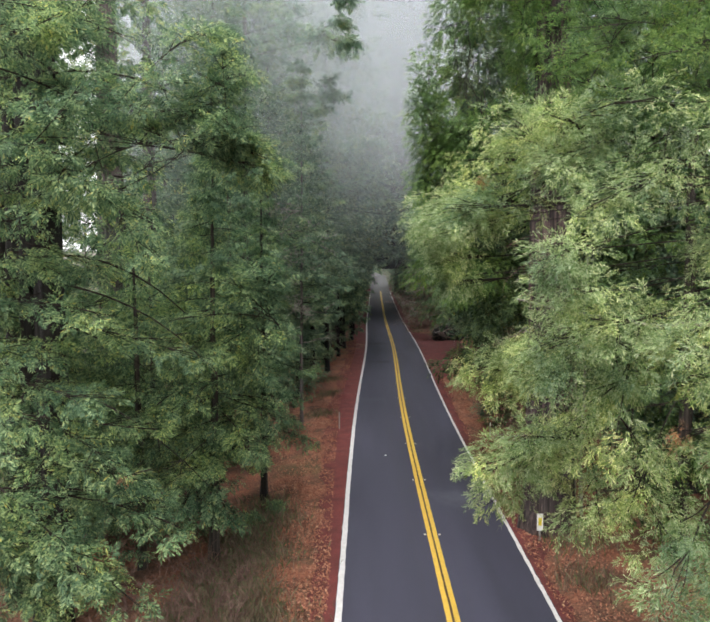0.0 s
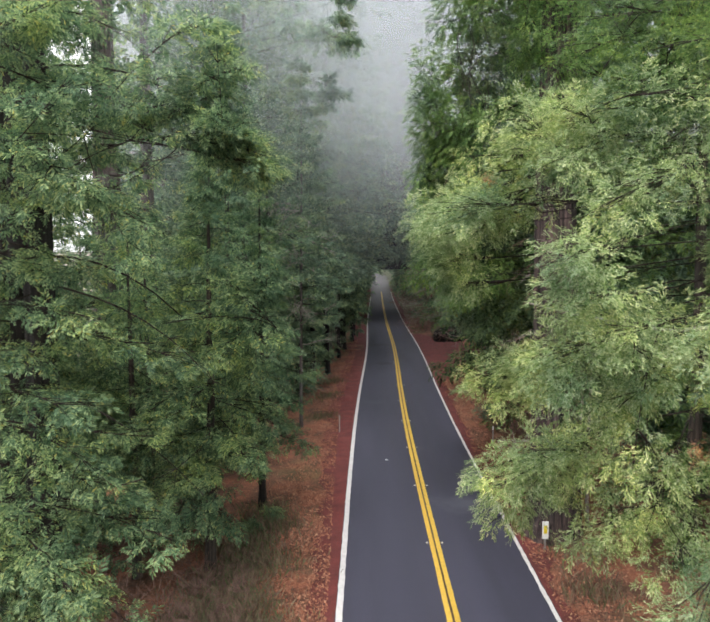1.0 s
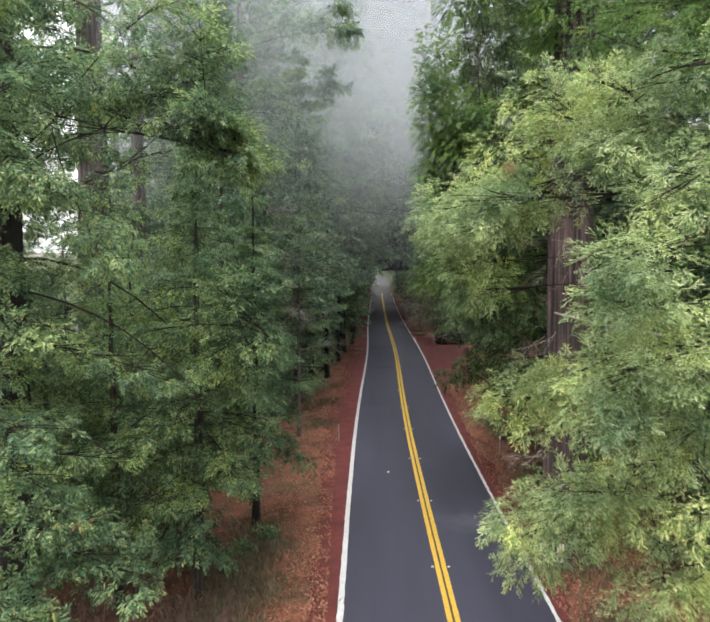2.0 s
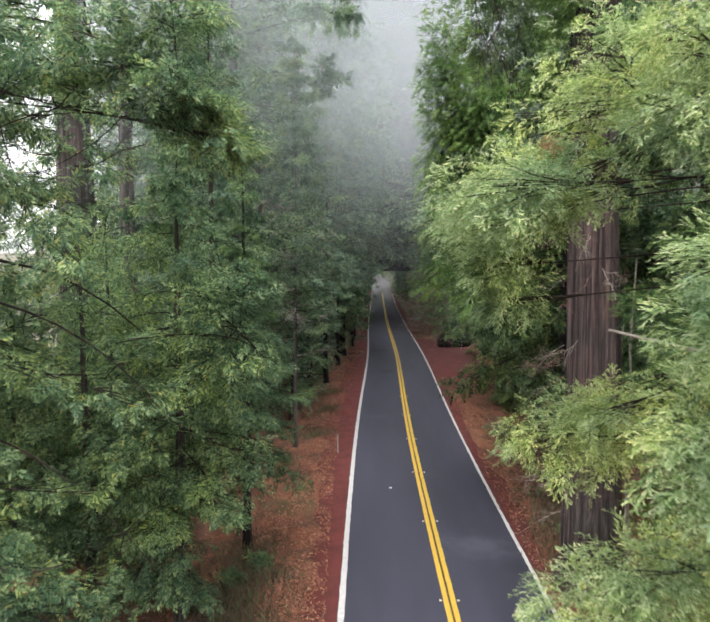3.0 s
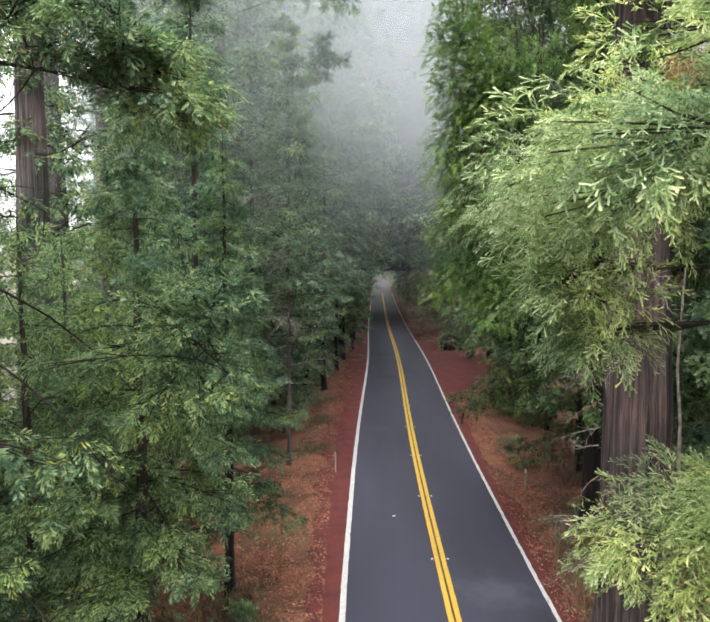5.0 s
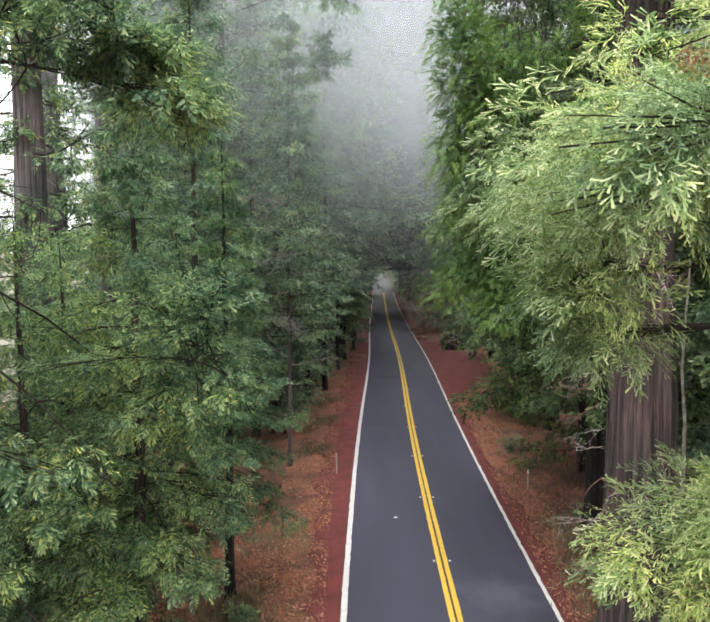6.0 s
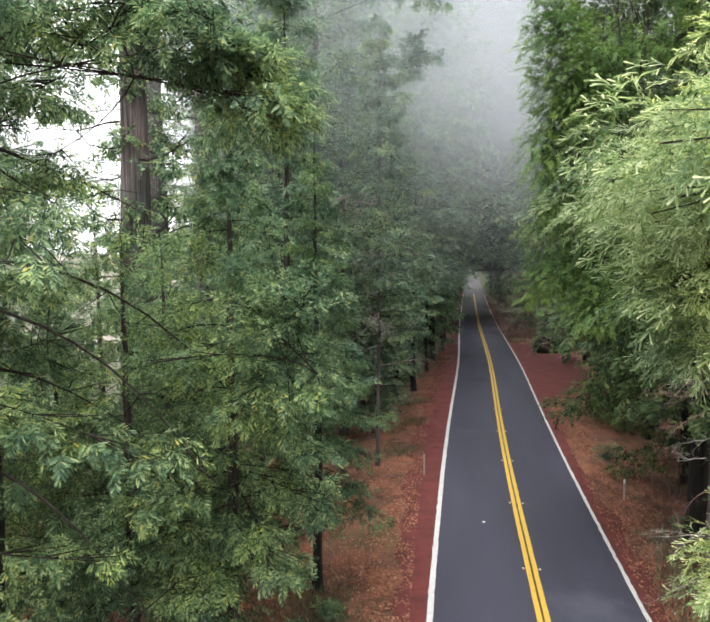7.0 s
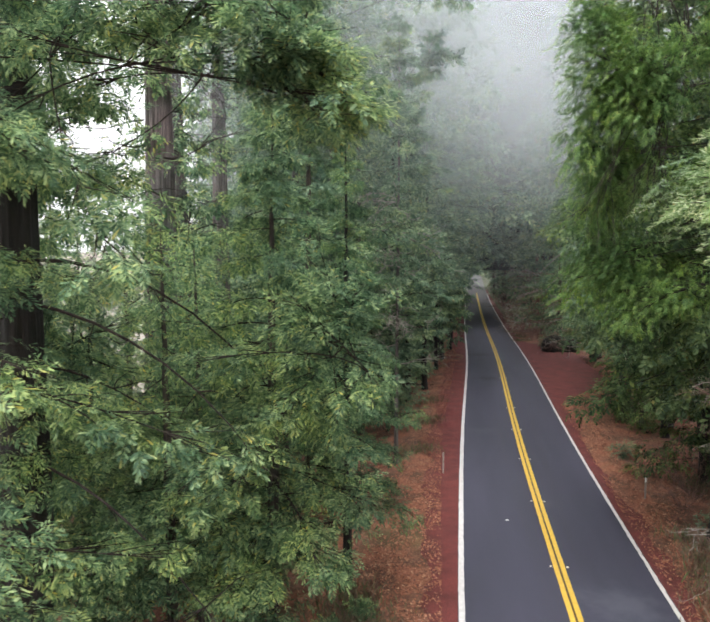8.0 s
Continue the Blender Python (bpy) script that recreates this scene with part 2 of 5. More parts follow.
def pad_sprays(rng, centres, radii, along, count, size, flat, droop):
    """Foliage pads: count sprays round each centre, fanning outwards, their faces turned up and out."""
    n = len(centres)
    d = unit(rng.standard_normal((n, count, 3)) + np.array([0, 0, 0.25]) + 0.35 * along[:, None, :])
    rad = radii[:, None, None] * rng.uniform(0.25, 1.0, (n, count, 1)) ** 0.6
    pos = centres[:, None, :] + d * rad * np.array([1, 1, flat])
    edge = rad * (d[..., 0:1] ** 2 + d[..., 1:2] ** 2)
    pos[..., 2:3] -= droop * 0.35 * edge
    aim = d * np.array([1, 1, 0.55]) + 0.35 * along[:, None, :] + 0.35 * rng.standard_normal((n, count, 3)) - np.array([0, 0, droop * 0.8])
    up = d * 0.7 + np.array([0, 0, 1.0]) + 0.3 * rng.standard_normal((n, count, 3))
    sz = size * rng.uniform(0.65, 1.3, (n, count))
    return pos.reshape(-1, 3), aim.reshape(-1, 3), up.reshape(-1, 3), sz.ravel()


def crown_reach(f, reach):
    """Limb length at the fraction f of the crown's height: widest low, pointed at the top."""
    return reach * min(1.0, 0.75 + 1.2 * f) * max(0.08, (1 - f) ** 0.75)


def tree(name, base, height, radius, crown_base, reach, limbs, seed, leaf, wood=BARK_DARK, templates=NORMAL, size=0.35, count=30, pad=0.8, pads=3,
         flat=0.45, droop=0.5, own=(), own_pads=4, keep=None, label="", group="", slope=-0.05, rise=0.06, sides=14, limb_parts=True, lean=(0, 0), start=0.3,
         coarse_above=21.0, flare=1.5, bare=(), fringe=2.8, whorl=0.0):
    """A conifer: tapered trunk, limbs round it, and a crown of needle sprays in pads along the limbs. own: limbs that reach for given tips.
    own tips may carry the leafy length of the limb and the fullness of its pads. keep(azimuth, height): factor on a limb's length, 0 leaves it out.
    whorl: height between tiers, where the limbs stand in tiers."""
    rng = np.random.default_rng(seed)
    root = new(name)
    root.location = base
    base = np.array(base, float)
    z = np.concatenate([[0, 0.25, 0.7, 1.6], np.linspace(3, height, 14)])
    rad = radius * np.concatenate([[flare, 1 + (flare - 1) * 0.55, 1 + (flare - 1) * 0.2, 1.0], 0.97 * (1 - np.linspace(0.03, 0.985, 14)) ** 0.8])
    wob = np.cumsum(rng.standard_normal((len(z), 2)) * 0.03 * np.minimum(z, 2)[:, None] ** 0.5, axis=0) * min(1.0, radius * 3)
    line = np.column_stack([wob[:, 0] + lean[0] * z / height, wob[:, 1] + lean[1] * z / height, z])
    line[0, 2] = -0.3
    v, f = tube(line, rad, 40 if radius > 0.42 else sides, 0.055, rng)
    solid("trunk", v, f, wood, root, smooth=True)
    todo = []
    for tip in own:
        leafy, full = tip[3] if len(tip) > 3 else fringe, tip[4] if len(tip) > 4 else 1.0
        tip = np.array(tip[:3], float) - base
        out = np.hypot(tip[0], tip[1])
        todo.append((max(1.0, tip[2] + 0.12 * out + rng.uniform(-0.3, 0.5)), tip, leafy, full))
    for i in range(limbs):
        f_ = ((i + rng.uniform(0, 1)) / limbs) ** 1.1
        h = crown_base + (height * 0.985 - crown_base) * f_
        if whorl:
            h = crown_base + whorl * (round((h - crown_base) / whorl) + rng.uniform(-0.1, 0.1))
            f_ = min(1.0, (h - crown_base) / (height * 0.985 - crown_base))
        az = i * 2.39996 + rng.uniform(-0.5, 0.5)
        r_ = crown_reach(f_, reach) * rng.uniform(0.6, 1.12)
        if keep:
            r_ *= keep(az % (2 * math.pi), h)
        if r_ < 0.2:
            continue
        drop = (slope + rng.uniform(-0.1, 0.1)) * r_
        todo.append((h, np.array([r_ * math.cos(az), r_ * math.sin(az), h + drop]), 0.0, 1.0))
    chunks, thin, twigs = [], [], []
    mains = []
    for q, (h, tip, mine, full) in enumerate(todo):
        at = np.array([np.interp(h, z, line[:, 0]), np.interp(h, z, line[:, 1]), h])
        if mine and q % 9 and mains:
            near = min(mains, key=lambda mm: np.linalg.norm(mm[4] - tip))
            if np.linalg.norm(near[4] - tip) < 3.2:
                at = near[3 + q % 4]
        ln = np.linalg.norm(tip - at)
        lm = limb_line(rng, at, tip, rise)
        if mine and not (q % 9 and mains):
            mains.append(lm)
        k = own_pads if mine else max(1, int(round(pads * min(1.3, ln / reach + 0.25))))
        s0 = max(start, 1 - mine / ln) if mine else start
        u = s0 + (1 - s0) * (np.arange(k) + rng.uniform(0.35, 0.9, k)) / k
        fwd = unit(lm[-1] - lm[0])
        across = unit(np.cross(fwd, [0, 0, 1.0]))
        c = np.stack([np.interp(u * 7, np.arange(8), lm[:, q]) for q in range(3)], 1)
        pr = pad * rng.uniform(0.7, 1.2, k) * (full if mine else min(1.0, 0.4 + 0.7 * ln / reach))
        c = c + across * (rng.uniform(-1, 1, (k, 1)) * pr[:, None] * 0.9)
        high = h + base[2] > coarse_above
        n = max(4, count // 11) if high else count
        p, a, up, s = pad_sprays(rng, c, pr, np.repeat(fwd[None], k, 0), n, size * (2.1 if high else 1.0), flat, droop)
        chunks.append(place_sprays(rng, p, a, up, s, FAR if high else templates))
        r0 = max(0.012, min(radius * 0.3, (0.0018 if mine else 0.006) * ln + 0.0045))
        v, f = tube(lm, np.linspace(r0, 0.006, len(lm)), 5) if limb_parts else tube(lm[[0, 3, 7]], (r0, 0.6 * r0, 0.006), 3)
        if limb_parts and not high and (mine or ln > 1.5):
            for q, cc in enumerate(c):
                b0 = np.array([np.interp(u[q] * 7 - 0.8, np.arange(8), lm[:, e]) for e in range(3)])
                for _ in range(3):
                    e1 = cc + unit(rng.standard_normal(3) + fwd) * pr[q] * np.array([0.9, 0.9, 0.4])
                    twigs.append(tube([b0, (b0 + e1) / 2 + rng.standard_normal(3) * 0.06 * pr[q], e1], (0.012, 0.008, 0.003), 3))
            solid("limb", v, f, TWIG, root)
        else:
            thin.append((v, f))
    for h, tip, r0 in bare:
        at = np.array([np.interp(h, z, line[:, 0]), np.interp(h, z, line[:, 1]), h])
        lm = limb_line(rng, at, np.array(tip, float) - base, 0.20)
        solid("limb", *tube(lm, np.linspace(r0, 0.007, len(lm)), 6), TWIG, root, "bare dark limb")
        for _ in range(7):
            p0 = lm[rng.integers(2, 8)]
            p1 = p0 + unit(rng.standard_normal(3) * np.array([1, 1, 0.6]) + 0.6 * unit(lm[-1] - lm[0])) * rng.uniform(0.4, 1.1)
            twigs.append(tube([p0, (p0 + p1) / 2 + rng.standard_normal(3) * 0.06, p1], (0.014, 0.009, 0.003), 3))
    if thin:
        tagged(solid("thin_limb", *join(thin), TWIG, root), kind="stuff")
    if twigs:
        tagged(solid("twig", *join(twigs), TWIG, root), kind="stuff")
    if chunks:
        v, f = join(chunks)
        solid("crown", v, f, leaf, root)
    return tagged(root, label, "tree", group)


# ---- ground, road, verges ----
def road_x(y):
    """Centre line: nearly straight, bending gently to the right."""
    s = min(max((y - 22) / 40, 0), 1)
    u = max(y - 62, 0)
    bend = 40 * (s ** 3 - s ** 4 / 2) if s < 1 else 20 + u
    turn = 0.006 * max(y - 262, 0) ** 2
    sway = 0.40 * math.exp(-((y - 70) / 26) ** 2)
    return 2.18 + 0.013 * y + 0.0165 * bend + sway - turn


def rise(y):
    """The far road climbs gently before it bends away."""
    return 0.0002 * min(max(y - 130, 0), 220) ** 2


HALF = 2.82
ASPHALT, an, al, ab = material("asphalt", 0.7)
c1 = noise_tex(an, al, 60, 3, 0.7)
c2 = noise_tex(an, al, 0.35, 4, 0.6, stretch=(1.0, 0.12, 1))
r1 = ramp(an, [(0.3, (0.030, 0.029, 0.046)), (0.7, (0.046, 0.045, 0.071))])
al.new(c1.outputs[0], r1.inputs[0])
r2 = ramp(an, [(0.35, (0.75, 0.75, 0.76)), (0.65, (1.2, 1.2, 1.2))])
al.new(c2.outputs[0], r2.inputs[0])
tar = mixc(an, al, 1.0, r1.outputs[0], r2.outputs[0], "MULTIPLY")
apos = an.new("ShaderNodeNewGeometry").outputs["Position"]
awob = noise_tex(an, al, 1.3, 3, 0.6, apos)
# Stains in the asphalt colour; the first pale spot paints in a sheen.
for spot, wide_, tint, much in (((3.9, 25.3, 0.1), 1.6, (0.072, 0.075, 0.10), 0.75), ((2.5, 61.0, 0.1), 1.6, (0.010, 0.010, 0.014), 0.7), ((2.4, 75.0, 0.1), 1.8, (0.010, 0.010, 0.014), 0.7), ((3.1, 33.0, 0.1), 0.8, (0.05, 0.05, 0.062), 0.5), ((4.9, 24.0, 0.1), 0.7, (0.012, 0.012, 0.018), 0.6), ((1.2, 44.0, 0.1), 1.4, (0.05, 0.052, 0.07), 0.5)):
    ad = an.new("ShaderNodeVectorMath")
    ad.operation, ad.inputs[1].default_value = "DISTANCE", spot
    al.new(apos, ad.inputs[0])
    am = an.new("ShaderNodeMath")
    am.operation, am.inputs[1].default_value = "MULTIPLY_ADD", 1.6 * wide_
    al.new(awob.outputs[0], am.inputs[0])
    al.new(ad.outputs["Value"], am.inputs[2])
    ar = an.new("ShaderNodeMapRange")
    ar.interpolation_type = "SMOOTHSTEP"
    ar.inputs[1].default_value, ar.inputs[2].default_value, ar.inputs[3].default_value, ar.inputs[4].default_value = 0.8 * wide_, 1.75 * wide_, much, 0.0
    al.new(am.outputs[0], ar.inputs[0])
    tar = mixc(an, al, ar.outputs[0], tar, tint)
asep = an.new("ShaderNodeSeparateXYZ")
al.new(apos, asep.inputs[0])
# The far road is paled in its colour to stand in for haze.
ahaze = an.new("ShaderNodeMapRange")
ahaze.inputs[1].default_value, ahaze.inputs[2].default_value, ahaze.inputs[4].default_value = 120.0, 200.0, 0.8
al.new(asep.outputs[1], ahaze.inputs[0])
tar = mixc(an, al, ahaze.outputs[0], tar, (0.075, 0.07, 0.07))
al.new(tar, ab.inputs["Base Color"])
bump(an, al, ab, c1.outputs[0], 0.25, 0.004)


def ribbon(ys, lefts, rights, zs_l, zs_r, cols=2):
    v, f = [], []
    for y, a, b, za, zb in zip(ys, lefts, rights, zs_l, zs_r):
        for k in range(cols):
            u = k / (cols - 1)
            v.append((a + (b - a) * u, y, za + (zb - za) * u))
    for i in range(len(ys) - 1):
        for k in range(cols - 1):
            q = i * cols + k
            f.append((q, q + 1, q + cols + 1, q + cols))
    return np.array(v), np.array(f)


YS = np.concatenate([np.arange(-40, 0, 4.0), np.arange(0, 120, 1.0), np.arange(120, 340, 6.0)])
XC = np.array([road_x(y) for y in YS])
v, f = ribbon(YS, XC - HALF - 0.12, XC + HALF - 0.02, YS * 0 + 0.05, YS * 0 + 0.05, 9)
v[:, 2] += 0.05 * (1 - ((v[:, 0] - np.repeat(XC, 9)) / HALF) ** 2) + np.repeat([rise(y) for y in YS], 9)
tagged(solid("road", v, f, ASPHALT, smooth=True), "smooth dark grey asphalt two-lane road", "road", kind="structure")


def road_z(off):
    return 0.05 + 0.05 * (1 - (off / HALF) ** 2)


def paint(name, col, worn):
    m, n, l, b = material(name, 0.6)
    q = noise_tex(n, l, 9, 4, 0.7)
    r = ramp(n, [(0.3, tuple(x * worn for x in col)), (0.6, col)])
    l.new(q.outputs[0], r.inputs[0])
    l.new(r.outputs[0], b.inputs["Base Color"])
    return m


WHITE = paint("white_road_paint", (0.60, 0.58, 0.57), 0.75)
YELLOW = paint("yellow_road_paint", (0.60, 0.385, 0.055), 0.75)


def road_line(name, off, width, mat, label, seed):
    rng = np.random.default_rng(seed)
    ys = np.concatenate([np.arange(-40, 8, 2.0), np.arange(8, 60, 0.25), np.arange(60, 196, 2.0)])
    xc = np.array([road_x(y) for y in ys]) + off
    up = np.array([rise(y) for y in ys])
    ed = rng.standard_normal((2, len(ys))) * (0.008 if mat == WHITE else 0.003)
    wander = np.convolve(rng.standard_normal(len(ys)), np.ones(15) / 15, "same") * 0.006
    a, b = xc - width / 2 + ed[0] + wander, xc + width / 2 + ed[1] + wander
    v, f = ribbon(ys, a, b, up + road_z(off - width / 2) + 0.005, up + road_z(off + width / 2) + 0.005)
    tagged(solid(name, v, f, mat), label, "road marking", kind="structure")


road_line("edge_line", -HALF, 0.165, WHITE, "worn white edge line painted on asphalt", 1)
road_line("edge_line", HALF - 0.10, 0.115, WHITE, "worn white edge line painted on asphalt", 2)
road_line("centre_line", 0.06 - 0.100, 0.138, YELLOW, "solid yellow centre line painted on asphalt", 3)
road_line("centre_line", 0.06 + 0.100, 0.138, YELLOW, "solid yellow centre line painted on asphalt", 4)

road_line("centre_line", 0.06, 0.056, paint("brown_sealer", (0.07, 0.035, 0.018), 0.6), "dark brown strip between yellow centre lines", 5)

GROUND, gn, gl, gb = material("forest_floor", 0.95)
gpos = gn.new("ShaderNodeNewGeometry").outputs["Position"]
g1 = noise_tex(gn, gl, 14, 6, 0.75, gpos)
g2 = noise_tex(gn, gl, 0.7, 4, 0.6, gpos)
g3 = noise_tex(gn, gl, 0.23, 3, 0.5, gpos)
gr1 = ramp(gn, [(0.3, (0.038, 0.018, 0.013)), (0.5, (0.165, 0.070, 0.043)), (0.72, (0.36, 0.195, 0.12))])
gl.new(g1.outputs[0], gr1.inputs[0])
gr2 = ramp(gn, [(0.34, (0.45, 0.48, 0.45)), (0.5, (0.95, 0.92, 0.88)), (0.64, (1.45, 1.22, 1.1))])
gl.new(g2.outputs[0], gr2.inputs[0])
litter = mixc(gn, gl, 1.0, gr1.outputs[0], gr2.outputs[0], "MULTIPLY")
gr3 = ramp(gn, [(0.56, (0, 0, 0)), (0.68, (0.5, 0.5, 0.5))])
gl.new(g3.outputs[0], gr3.inputs[0])
mossy = mixc(gn, gl, gr3.outputs[0], litter, (0.07, 0.085, 0.03))
sep = gn.new("ShaderNodeSeparateXYZ")
gl.new(gpos, sep.inputs[0])
far = gn.new("ShaderNodeMapRange")
far.inputs[1].default_value, far.inputs[2].default_value = -17.0, -24.0
gl.new(sep.outputs[0], far.inputs[0])
gm = noise_tex(gn, gl, 1.5, 5, 0.7, gpos)
gmr = ramp(gn, [(0.3, (0.11, 0.10, 0.075)), (0.7, (0.20, 0.175, 0.14))])
gl.new(gm.outputs[0], gmr.inputs[0])
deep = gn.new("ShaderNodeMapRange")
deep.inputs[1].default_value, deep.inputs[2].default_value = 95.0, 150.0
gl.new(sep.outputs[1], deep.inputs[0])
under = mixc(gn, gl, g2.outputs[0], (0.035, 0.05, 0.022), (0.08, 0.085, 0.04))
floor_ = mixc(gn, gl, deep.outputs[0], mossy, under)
gl.new(mixc(gn, gl, far.outputs[0], floor_, gmr.outputs[0]), gb.inputs["Base Color"])
bump(gn, gl, gb, g1.outputs[0], 0.8, 0.05)


def smooth(a, c, y):
    t = min(max((y - a) / (c - a), 0), 1)
    return t * t * (3 - 2 * t)


def turnout(y):
    return 0.5 + 0.3 * smooth(24, 46, y) + 4.6 * smooth(51, 62, y) * (1 - smooth(76, 90, y))


def ground_z(x, y):
    d = x - road_x(y)
    z = 0.02 + rise(y)
    if d < -4:
        z -= 0.9 * min(1, (-4 - d) / 6) ** 1.5
    if d > 9:
        z += min((d - 9) * 0.18, 8)
    if y > 345:
        u = min(max((x + 110) / 50, 0), 1)
        z += min((y - 345) ** 1.2 * 0.30, 38) * u * u * (3 - 2 * u)
    if 26 < y < 66 and d > 2.9:
        z += 0.20 * smooth(26, 34, y) * (1 - smooth(58, 66, y)) * math.exp(-((d - HALF - turnout(y) - 0.45) / 0.35) ** 2)
    if d < -3.4 or d > max(3.4, HALF + turnout(y) + 0.2):
        z += 0.10 * noise.noise((x * 0.5, y * 0.5, 0)) + 0.04 * noise.noise((x * 2, y * 2, 3))
    else:
        z -= 0.02 - 0.03 * noise.noise((x * 0.35, y * 0.35, 7)) * smooth(3.2, 5.0, d)
    return z


gx = np.concatenate([[-900, -300, -140, -110, -95, -80, -60, -40, -30], np.arange(-24, 24, 0.6), [26, 30, 40, 60, 120, 300, 900]])
gy = np.concatenate([[-600, -150, -60, -30, -10], np.arange(0, 70, 0.6), np.arange(70, 130, 3), np.arange(130, 330, 12), [335, 345, 355, 380, 420, 470, 530, 620, 900, 1500]])
gv = np.array([(x, y, ground_z(x, y)) for y in gy for x in gx])
nx = len(gx)
ii, jj = np.meshgrid(np.arange(len(gy) - 1), np.arange(nx - 1), indexing="ij")
gf = np.stack([ii * nx + jj, ii * nx + jj + 1, (ii + 1) * nx + jj + 1, (ii + 1) * nx + jj], -1).reshape(-1, 4)
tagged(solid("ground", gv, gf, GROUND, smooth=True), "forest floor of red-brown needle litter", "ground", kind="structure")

DIRT, dn, dl, db = material("red_dirt", 0.95)
d1 = noise_tex(dn, dl, 25, 5, 0.7)
d2 = noise_tex(dn, dl, 1.2, 4, 0.6)
dr1 = ramp(dn, [(0.3, (0.064, 0.013, 0.013)), (0.7, (0.168, 0.035, 0.030))])
dl.new(d1.outputs[0], dr1.inputs[0])
dr2 = ramp(dn, [(0.35, (0.7, 0.7, 0.7)), (0.65, (1.15, 1.1, 1.1))])
dl.new(d2.outputs[0], dr2.inputs[0])
dl.new(mixc(dn, dl, 1.0, dr1.outputs[0], dr2.outputs[0], "MULTIPLY"), db.inputs["Base Color"])
bump(dn, dl, db, d1.outputs[0], 0.6, 0.02)


def verge(name, side, width_at, label, seed):
    rng = np.random.default_rng(seed)
    ys = np.concatenate([np.arange(-40, 8, 2.0), np.arange(8, 110, 0.4), np.arange(110, 210, 3.0)])
    xc = np.array([road_x(y) for y in ys])
    w = np.array([width_at(y) for y in ys]) + np.convolve(rng.standard_normal(len(ys)), np.ones(4) / 4, "same") * 0.3
    inner_ = HALF + (0.10 if side < 0 else -0.04)
    a, b = xc + side * inner_, xc + side * (inner_ + np.maximum(w, 0.15))
    lift = np.array([rise(y) for y in ys])
    zi, zo = lift + 0.047, np.array([ground_z(x, y) + 0.012 for x, y in zip(b, ys)])
    if side < 0:
        v, f = ribbon(ys, b, a, zo, zi, 14)
    else:
        v, f = ribbon(ys, a, b, zi, zo, 14)
    n = 14
    for k in range(len(v)):
        u = (k % n) / (n - 1)
        inner = u if side < 0 else 1 - u
        if 0 < inner < 1:
            v[k, 2] = max(ground_z(v[k, 0], v[k, 1]) + 0.02, 0.047 * inner + rise(v[k, 1]))
    tagged(solid(name, v, f, DIRT, smooth=True), label, "road shoulder", kind="structure")


verge("verge_west", -1, lambda y: 0.45 + 1.3 * min(max((y - 14) / 30, 0), 1), "narrow strip of bare red dirt beside the asphalt", 7)
verge("verge_east", 1, turnout, "red dirt shoulder widening into a turnout", 8)

# ---- trees beside the road ----
EAST_UPPER = [(2.9, 11.8, 11.5), (1.12, 10.9, 9.75), (1.36, 10.9, 9.85, 1.0), (1.3, 13, 9.7, 0.9), (1.3, 11.6, 9.45, 0.8), (1.5, 11.8, 9.35, 0.7), (1.5, 12.0, 9.05, 0.4, 0.7), (1.72, 12.0, 8.65, 0.3, 0.6),
              (2, 11.6, 10.6), (2.3, 11.6, 10.8), (1.6, 12.4, 9.9, 0.9), (1.98, 11.8, 10.1), (2.9, 9.3, 9.6), (2.5, 10.4, 10.3), (3.2, 10.2, 11.2), (3.9, 9.9, 11.3), (4.3, 9.7, 10),
              (5.1, 9.6, 9.2), (4.9, 8.9, 10.75), (2.6, 11, 11.4), (3.5, 9.7, 9.6), (1.9, 11.8, 9.8, 0.8), (3.3, 10.3, 10.35)]
EAST_LOWER = [(2.25, 8.6, 9.0, 0.9, 0.8), (2.5, 8.7, 8.7, 0.9, 0.8), (2.3, 8.7, 7.9, 0.9, 0.8), (2.5, 8.6, 7.5, 0.9, 0.8), (2.95, 8.4, 8.3), (3.2, 9.4, 8.4), (3.9, 9.2, 7.9), (2.08, 12.2, 7.1), (2.30, 12.2, 6.95), (2.75, 12.5, 7.15), (2.5, 12.4, 6.7, 0.8), (2.7, 12.3, 7.0, 0.8), (2.6, 12.5, 7.25, 0.8),
              (1.9, 10.5, 5.95), (1.95, 9.5, 6.05),
              (2.0, 10.4, 5.2), (2.9, 9.5, 6.5), (3.6, 8.8, 5.7), (4.2, 8.4, 5.3), (3.25, 8.4, 6.6), (3.7, 9.8, 7.2), (3.6, 6.7, 8), (4.8, 9, 7.4),
              (4.6, 8.4, 6.4), (4.4, 8, 4.6), (3.5, 7.3, 5.3), (4, 7, 4.6), (3.4, 9.2, 5.3), (2.7, 9.8, 6)]
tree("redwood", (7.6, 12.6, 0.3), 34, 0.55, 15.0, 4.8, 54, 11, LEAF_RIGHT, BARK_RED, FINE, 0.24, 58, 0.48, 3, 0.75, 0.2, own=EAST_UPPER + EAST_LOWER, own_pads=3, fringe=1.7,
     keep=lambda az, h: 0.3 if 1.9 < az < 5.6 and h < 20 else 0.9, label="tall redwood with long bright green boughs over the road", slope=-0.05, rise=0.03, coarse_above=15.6)
